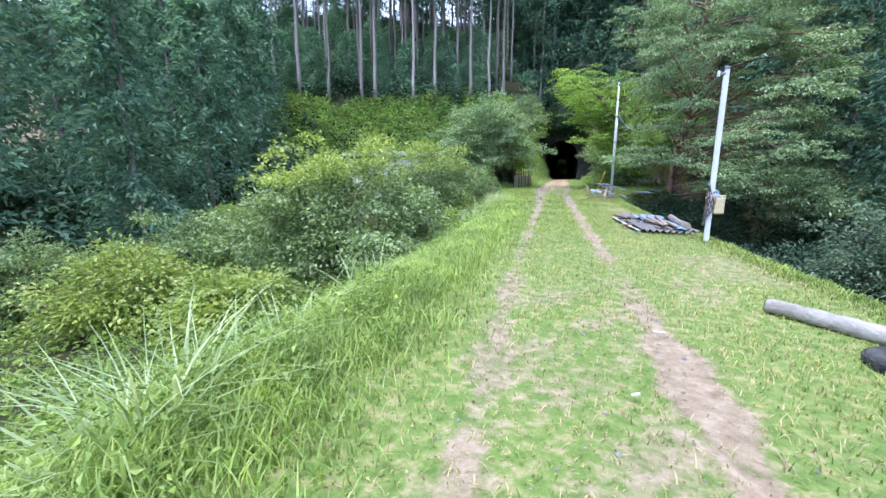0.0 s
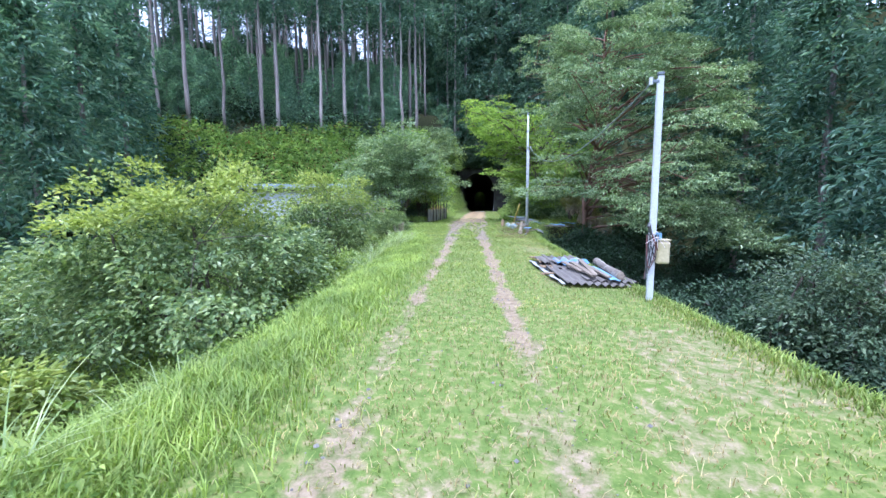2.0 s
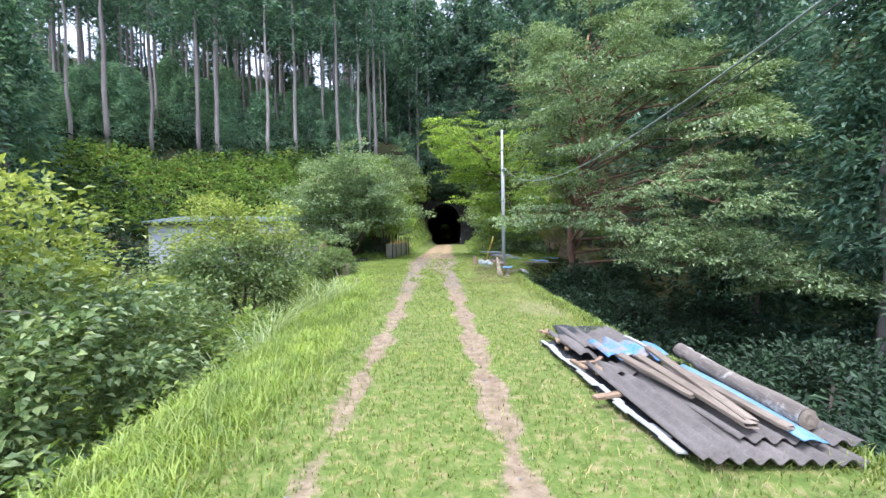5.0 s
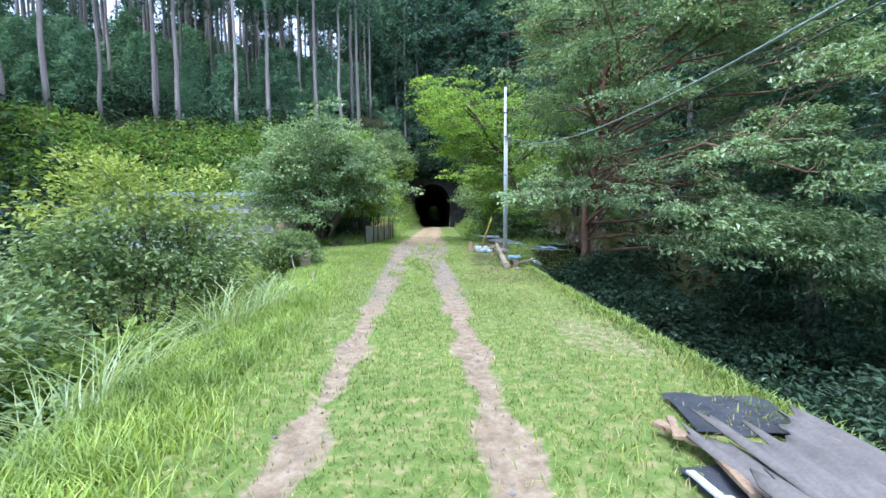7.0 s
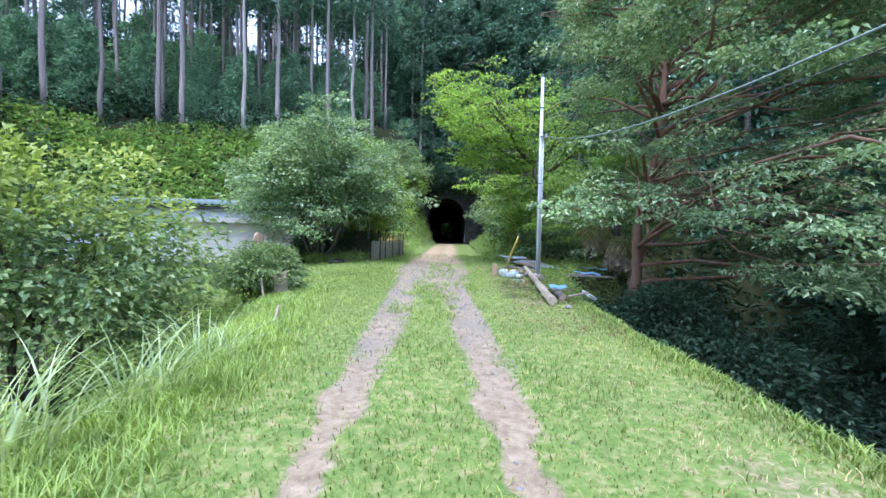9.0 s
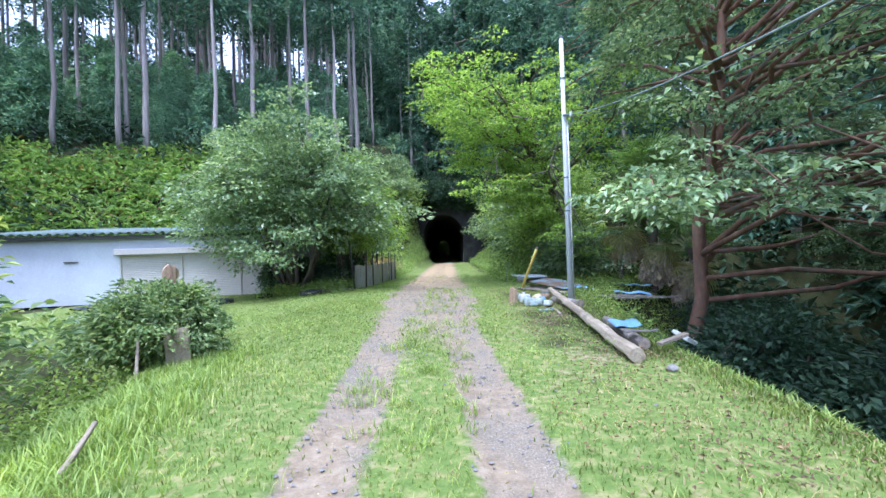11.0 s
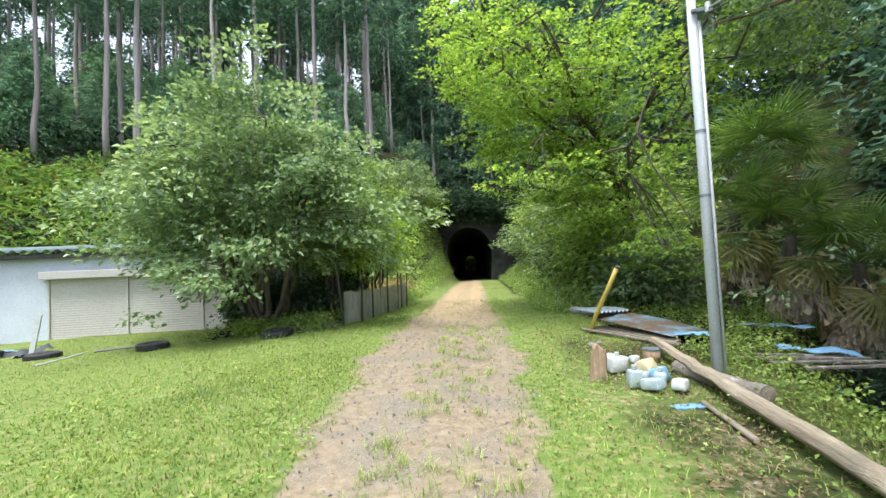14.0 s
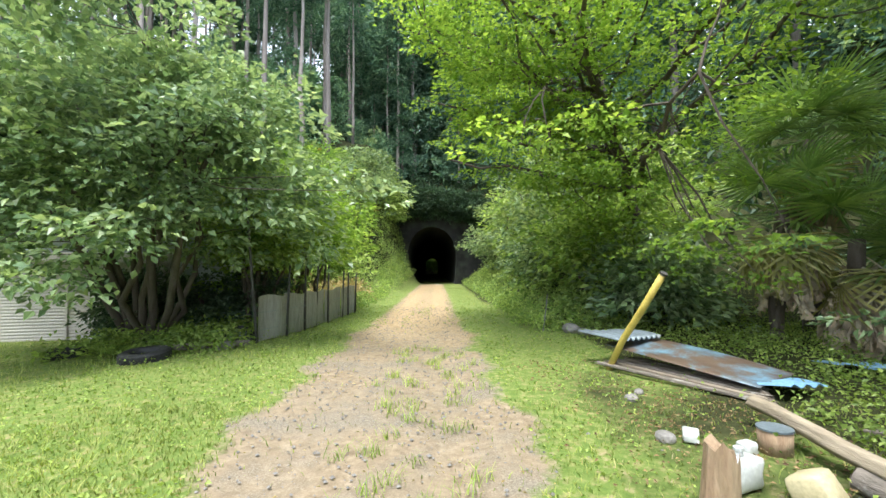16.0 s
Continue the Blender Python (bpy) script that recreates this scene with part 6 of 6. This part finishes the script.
# ---- bottles and jugs ----
def jug(at, size, mat, label, rot=(0, 0, 0), cap=True):
    e = thing("plastic_jug", label, "jug", "discarded jugs")
    x, y = at
    e.matrix_world = pose(x, y, float(land(x, y)) + 0.01 + (size[2] / 2 if not rot[0] and not rot[1] else size[0] / 2), *rot)
    size = tuple(1.02 * q for q in size)
    bm = bmesh.new()
    box(bm, size, bevel=min(size) * 0.22)
    # thin plastic, dented and slumped
    bmesh.ops.subdivide_edges(bm, edges=bm.edges[:], cuts=1, use_grid_fill=True)
    for v in bm.verts:
        v.co.x += 0.12 * size[0] * noise.noise(v.co * 14 + Vector((y, x, 3)))
        v.co.z -= 0.10 * size[2] * abs(noise.noise(v.co * 11 + Vector((x, y, 5))))
        v.co += Vector((0.008, 0.008, 0.004)) * noise.noise(v.co * 9 + Vector((x, y, 0)))
    part("body", bm, mat, e, smooth=True)
    if cap:
        part_np("neck", *tube_np([(0, 0, size[2] / 2 - 0.01), (0, 0, size[2] / 2 + 0.03)], [0.028, 0.024], 10), mat, e, smooth=True)
        part_np("cap", *tube_np([(0, 0, size[2] / 2 + 0.028), (0, 0, size[2] / 2 + 0.05)], [0.03, 0.03], 10), M_WHITEPL, e)
    return e


jug((1.62, 28.25), (0.26, 0.17, 0.20), M_WHITEPL, "white plastic canister on the ground by the stump", (0, 0, 20))
jug((1.58, 27.50), (0.14, 0.13, 0.20), M_CLEARPL, "cloudy plastic bottle among the jugs", (0, 0, 10))
jug((1.73, 27.36), (0.15, 0.12, 0.22), M_CLEARPL, "dented cloudy bottle lying among the jugs", (78, 0, 35), False)
jug((1.87, 27.52), (0.13, 0.13, 0.17), M_CLEARPL, "cloudy plastic bottle among the jugs", (0, 0, 70))
jug((2.02, 27.36), (0.14, 0.12, 0.2), M_WHITEPL, "milky plastic bottle lying among the jugs", (82, 0, -40), False)
jug((1.72, 27.62), (0.12, 0.12, 0.15), M_CLEARPL, "squashed cloudy bottle among the jugs", (0, 0, 50), False)
jug((1.9, 28.0), (0.2, 0.2, 0.22), M_CREAM, "cream lidded tub tipped on its side", (60, 0, 30), False)
jug((1.95, 27.75), (0.16, 0.16, 0.2), M_BLUE, "small blue container among the jugs", (70, 0, 50), False)
jug((2.0, 28.7), (0.12, 0.1, 0.1), M_WHITEPL, "small white plastic tub", (0, 0, 15), False)
jug((1.75, 29.0), (0.2, 0.12, 0.07), M_WHITEPL, "flattened white plastic bottle", (0, 0, 60), False)
plank("blue_scrap", "flat blue plastic scrap on the ground", (1.85, 26.85, 0.02), (0.3, 0.12, 0.015), (0, 0, 10), M_BLUE, "plastic scrap")
plank("white_scrap", "white litter scrap on the turf", (0.92, 3.1, 0.03), (0.06, 0.022, 0.01), (0, 0, 40), M_WHITEPL, "litter")
plank("white_scrap", "white litter scrap on the turf", (1.25, 4.25, 0.03), (0.10, 0.02, 0.01), (5, 0, 10), M_WHITEPL, "litter")

# bucket by the stump and small rubbish near the road
e = thing("tin_can", "rusty brown tin can beside the logs", "can", at=(2.25, 28.75, 0.0))
part_np("can", *tube_np([(0, 0, 0), (0, 0, 0.2)], [0.11, 0.115], 16), M_STUMP, e, smooth=True)
part_np("rim", *tube_np([(0, 0, 0.195), (0, 0, 0.21)], [0.121, 0.121], 16), M_GREYTIN, e)
for k, (px, py, r) in enumerate([(2.55, 34.9, 0.2), (1.75, 30.1, 0.07), (1.55, 29.0, 0.08), (-4.35, 33.3, 0.16), (2.2, 22.25, 0.06), (2.75, 34.6, 0.13), (1.95, 30.35, 0.06)]):
    st = thing("stone", "rough grey stone lying in the grass", "stone", "loose stones", at=(px, py, float(land(px, py)) + r * 0.4))
    bm = bmesh.new()
    bmesh.ops.create_icosphere(bm, subdivisions=2, radius=r)
    for v in bm.verts:
        v.co *= 1 + 0.3 * noise.noise(v.co * (2.2 / r * 0.3) + Vector((k * 3.1, 0, 0)))
        v.co.z *= 0.7
    part("body", bm, M_STONE, st)
log("thin_stick", "thin pale stick leaning by the bank shrubs", (1.95, 35.0, 0.0), (2.12, 35.2, 0.85), 0.015, 0.012, M_CONCRETE, 640)


# ---- poles and wires ----
def steel_pole():
    x, y = 3.02, 9.69
    e = thing("utility_pole", "square galvanised steel pole with meter box and tied cables", "pole", at=(x, y, float(land(x, y))))
    part("post", box(bmesh.new(), (0.078, 0.036, 3.54), (0, 0, 1.43), bevel=0.007), M_GALV, e)
    part("edge_flange", box(bmesh.new(), (0.014, 0.048, 3.36), (-0.046, 0, 1.46), bevel=0.004), M_GALV, e)
    part("cap", box(bmesh.new(), (0.094, 0.052, 0.05), (-0.005, 0, 3.205), bevel=0.012), M_GREYTIN, e)
    b = part("meter_box", box(bmesh.new(), (0.17, 0.16, 0.33), (0.125, -0.02, 0.72), (0, 0, 0), 0.025), M_CREAM, e, "yellowed cream plastic box")
    part("box_lid", box(bmesh.new(), (0.14, 0.015, 0.28), (0.125, -0.108, 0.72), bevel=0.006), M_CREAM, b)
    part("box_hood", box(bmesh.new(), (0.18, 0.17, 0.02), (0.125, -0.02, 0.90), bevel=0.006), M_CREAM, b)
    part_np("blue_cap", *tube_np([(0.065, -0.04, 0.88), (0.065, -0.04, 1.0)], [0.04, 0.04], 12), M_BLUE, e, "blue plastic cap")
    part_np("lamp_head", *tube_np([(-0.06, -0.10, 0.98), (-0.10, -0.11, 1.10), (-0.09, -0.09, 1.15)], [0.018, 0.026, 0.014], 10), M_CABLE, e)
    for k in range(4):
        z = 0.97 - 0.03 * k
        a = np.linspace(0, 2 * np.pi, 14)
        pts = np.stack([0.066 * np.cos(a), 0.045 * np.sin(a), z + 0.05 * np.sin(a * 1.5 + k)], 1)
        part_np("tie_string", *tube_np(pts, [0.004] * 14, 5), M_STRING, e)
    gg = np.random.default_rng(3)
    for k in range(6):
        t = np.linspace(0, 1, 12)
        pts = np.stack([-0.03 + 0.08 * np.sin(t * 3.1 + k * 0.6), -0.055 - 0.03 * np.sin(t * 6 + k), 0.98 - (0.25 + 0.08 * k) * np.sin(t * np.pi)], 1)
        part_np("cable_loop", *tube_np(pts, [0.008] * 12, 5), M_REDCABLE if k % 3 == 0 else M_CABLE, e)
    t = np.linspace(0, 1, 10)
    part_np("cable_loop", *tube_np(np.stack([-0.085 - 0.03 * np.sin(t * np.pi), -0.06 + 0.02 * t, 0.42 + 0.10 * np.cos(t * 6.28)], 1), [0.005] * 10, 5), M_REDCABLE, e)
    for k in range(5):
        a = -2.6 + k * 0.5
        part_np("string_end", *tube_np([(0.02, -0.1, 0.95), (0.02 + 0.12 * math.cos(a), -0.14, 0.95 + 0.1 * math.sin(a)), (0.02 + 0.2 * math.cos(a), -0.15, 0.93 + 0.14 * math.sin(a))], [0.0035] * 3, 4), M_STRING, e)
    part("bracket", box(bmesh.new(), (0.1, 0.05, 0.05), (-0.075, 0, 3.1), bevel=0.01), M_GREYTIN, e)
    part_np("insulator", *tube_np([(-0.13, 0, 3.06), (-0.13, 0, 3.16)], [0.03, 0.025], 10), M_WHITEPL, e)
    return e


def tube_pole():
    x, y = 2.66, 27.83
    e = thing("utility_pole", "slender galvanised tubular pole with a white conduit", "pole", at=(x, y, float(land(x, y))))
    part_np("post", *tube_np([(0, 0, -0.3), (0, 0, 3.2), (0, 0, 6.4)], [0.06, 0.056, 0.048], 18), M_GALV, e, smooth=True)
    part_np("top_cap", *tube_np([(0, 0, 6.38), (0, 0, 6.44)], [0.054, 0.045], 18), M_GREYTIN, e)
    for z in (2.2, 3.0, 5.4):
        part_np("band", *tube_np([(0, 0, z), (0, 0, z + 0.035)], [0.062, 0.060], 18), M_GREYTIN, e)
    part_np("conduit", *tube_np([(0.078, -0.02, 0.0), (0.076, -0.02, 2.0), (0.072, -0.02, 4.4)], [0.018] * 3, 8), M_WHITEPL, e, "thin white plastic conduit", smooth=True)
    part("bracket", box(bmesh.new(), (0.25, 0.05, 0.05), (0.08, -0.08, 4.5), bevel=0.01), M_GREYTIN, e)
    for k in range(3):
        t = np.linspace(0, 1, 9)
        part_np("wire_loop", *tube_np(np.stack([0.1 + 0.12 * np.sin(t * np.pi), -0.06 + 0.05 * t, 4.5 - 0.3 * t + 0.06 * np.sin(t * 7 + k)], 1), [0.007] * 9, 5), M_CABLEGREY, e)
    part_np("insulator", *tube_np([(0.14, -0.1, 4.46), (0.14, -0.1, 4.58)], [0.035, 0.03], 10), M_WHITEPL, e)
    return e


steel_pole()
tube_pole()


def wire(a, b, sag, r, label, mat):
    a, b = np.array(a, float), np.array(b, float)
    t = np.linspace(0, 1, 40)[:, None]
    pts = a + (b - a) * t
    pts[:, 2] -= sag * 4 * (t * (1 - t))[:, 0]
    e = thing("overhead_wire", label, "wire", "overhead wires", at=tuple(a))
    part_np("cable", *tube_np(pts - a, [r] * 40, 6), mat, e, smooth=True)


wire((2.80, 27.73, 4.52), (2.91, 9.74, 3.10), 0.92, 0.011, "pale sagging overhead cable between the two poles", M_CABLEGREY)
wire((2.80, 27.73, 4.46), (2.91, 9.74, 3.02), 1.0, 0.006, "thin sagging overhead cable between the two poles", M_CABLE)


# ---- fence ----
def mesh_fence():
    e = thing("mesh_fence", "low grey mesh fence tied to dark leaning posts", "fence")
    line = np.array([(-4.03, 33.9), (-3.83, 34.8), (-3.66, 35.7), (-3.58, 37.0), (-3.48, 38.3), (-3.38, 39.7)])
    for k in range(len(line) - 1):
        a, b = line[k], line[k + 1]
        d = b - a
        n = 12
        t = np.linspace(0, 1, n)
        base = a + d * t[:, None]
        nrm = np.array([-d[1], d[0]]) / np.linalg.norm(d)
        bulge = 0.05 * np.sin(t * np.pi * 2 + k)
        v = []
        for layer in (0.0, 0.012):
            for z in (0.02, 0.46, 0.92):
                p = base + nrm * (bulge * (1 - abs(z - 0.46)) + layer)[:, None] if np.ndim(bulge) else base
                top = 0.03 * np.sin(t * 5 + k) if z > 0.7 else 0 * t
                v.append(np.stack([p[:, 0], p[:, 1], z + top], 1))
        i = np.arange(n - 1)
        f = []
        for layer in range(2):
            for r in range(2):
                o = (layer * 3 + r) * n
                f.append(np.stack([i + o, i + 1 + o, i + 1 + o + n, i + o + n], 1))
        f.append(np.stack([i + 2 * n, i + 1 + 2 * n, i + 1 + 5 * n, i + 5 * n], 1))
        part_np("mesh_panel", np.vstack(v), np.vstack(f), M_NET, e)
    for k, (px, py, h, lx) in enumerate([(-4.02, 33.85, 2.35, -0.32), (-3.8, 34.8, 1.25, 0.03), (-3.66, 35.6, 1.2, -0.02), (-3.62, 36.3, 1.6, 0.05), (-3.53, 37.1, 1.3, 0.0), (-3.45, 38.4, 1.15, 0.03), (-3.4, 39.0, 1.1, -0.02), (-3.33, 39.7, 1.1, 0.02)]):
        part_np("post", *tube_np([(px, py, -0.2), (px + lx * 0.5, py + 0.03, h * 0.62), (px + lx, py + 0.08, h * 1.25)], [0.03, 0.028, 0.022], 8, 0.03, k), M_POST, e, smooth=True)
    for z in (0.25, 0.6):
        pts = np.column_stack([line[:, 0] + 0.03, line[:, 1], np.full(len(line), z)])
        part_np("tie_wire", *tube_np(pts, [0.006] * len(pts), 5), M_CABLEGREY, e)
    return e


mesh_fence()
plank("timber", "dark timber edging by the tyres", (-4.75, 33.3, 0.06), (1.5, 0.1, 0.1), (0, 0, 22), M_LOGDARK, "timber")

# things before the shed
plank("board", "white board leaning on the shed wall", (-11.1, 31.75, 0.3), (0.12, 0.04, 0.85), (0, 10, 15), M_WHITEPL, "board")
log("thin_stick", "pale thin pole lying on the grass", (-8.5, 29.55, 0.0), (-8.6, 30.6, 0.02), 0.018, 0.018, M_WHITEPL, 650)
cloth("tarpaulin", "dark tarpaulin heaped before the shed", (-13.2, 31.4, -0.2), 5, (1.9, 0.9), M_TARP, 5, 0.14)
cloth("blue_tarpaulin", "blue tarpaulin edge on the dark heap", (-13.3, 31.9, -0.08), 5, (0.9, 0.5), M_BLUE, 6, 0.1)
log("thin_log", "pale pole lying along the shutters", (-9.5, 31.75, -0.15), (-8.0, 32.3, -0.12), 0.03, 0.025, M_CONCRETE, 651)


# ---- palms ----
def fan_leaf(length, stalk, seed, mat_droop=0.3):
    """A fan of narrow folded blades on a stalk; returns blades and stalk."""
    g = np.random.default_rng(seed)
    n = 26
    a = np.linspace(-2.2, 2.2, n)
    d = np.stack([np.cos(a), np.sin(a), np.zeros(n)], 1)
    c0 = np.array([stalk, 0, 0])
    rows = []
    L = length * (0.75 + 0.25 * np.cos(a * 0.6)) * (0.9 + 0.2 * g.random(n))
    side = np.stack([-np.sin(a), np.cos(a), np.zeros(n)], 1)
    for t, w in ((0.05, 0.010), (0.5, 0.028), (0.8, 0.018), (1.0, 0.002)):
        p = c0 + d * (L * t)[:, None]
        p[:, 2] -= mat_droop * L * t ** 2.5
        rows.append(p - side * w)
        rows.append(p + side * w)
    v = np.stack(rows, 1).reshape(-1, 3)
    i = np.arange(n)[:, None] * 8
    f = np.concatenate([i + [2 * k, 2 * k + 1, 2 * k + 3, 2 * k + 2] for k in range(3)], 1).reshape(-1, 4)
    return v, f


def turned(v, m):
    m = np.array(m)
    return v @ m[:3, :3].T + m[:3, 3]


def palm(at, h, seed, fronds=16, dead=14, size=0.85, sink=0.0, yellow=4):
    x, y = at
    z = float(land(x, y))
    e = thing("fan_palm", "fan palm with green leaves over a skirt of dead fronds", "palm", "fan palms", at=(x, y, z - sink))
    pts = limb_path((0, 0, -0.2), (0.1, -0.1, h), 0.02, seed, 8)
    part_np("trunk", *tube_np(pts, np.full(8, 0.12), 12, 0.12, seed), M_BARK, e, smooth=True)
    g = np.random.default_rng(seed)
    top = Vector(pts[-1])
    for kind, cnt in (("green", fronds), ("yellow", yellow), ("dead", dead)):
        for k in range(cnt):
            az = k * 137.5 + g.random() * 30
            pitch = {"green": -70 + 85 * k / fronds, "yellow": 45 + 22 * g.random(), "dead": 60 + 22 * g.random()}[kind]
            stalk = size * (0.75 if kind == "green" else 0.5)
            v, f = fan_leaf(size * (0.85 if kind != "dead" else 0.8), stalk, seed + k, {"green": 0.25, "yellow": 0.5, "dead": 0.12}[kind])
            if kind == "dead":
                v = v * np.array([1, 0.34, 1]) + 0.05 * g.normal(size=v.shape) * np.array([0.3, 1, 1])
            m = Matrix.Translation(top - Vector((0, 0, 0.0 if kind == "green" else 0.2 if kind == "yellow" else 0.25 + 0.4 * g.random()))) @ Euler((0, radians(pitch), radians(az))).to_matrix().to_4x4()
            # turn: local x outwards, pitched down
            part_np({"green": "leaf", "yellow": "yellow_leaf", "dead": "dead_leaf"}[kind], turned(v, m), f, {"green": M_PALM, "yellow": M_PALMYEL, "dead": M_PALMDEAD}[kind], e, {"green": "", "yellow": "yellowing drooping leaf", "dead": "withered grey-brown hanging leaf"}[kind])
            sv, sf = tube_np([(0, 0, 0), (stalk * 0.5, 0, 0.02), (stalk * 1.05, 0, 0)], [0.018, 0.012, 0.01], 5)
            part_np("stalk", turned(sv, m), sf, M_PALM if kind == "green" else M_PALMDEAD, e)
    return e


palm((6.1, 33.5), 2.5, 700, 10, 16, 1.1, yellow=9)
palm((7.0, 33.0), 2.35, 720, 12, 30, 1.2)
palm((8.1, 32.7), 2.6, 740, 12, 24, 1.2)
palm((7.4, 34.3), 4.2, 760, 24, 8, 1.2)
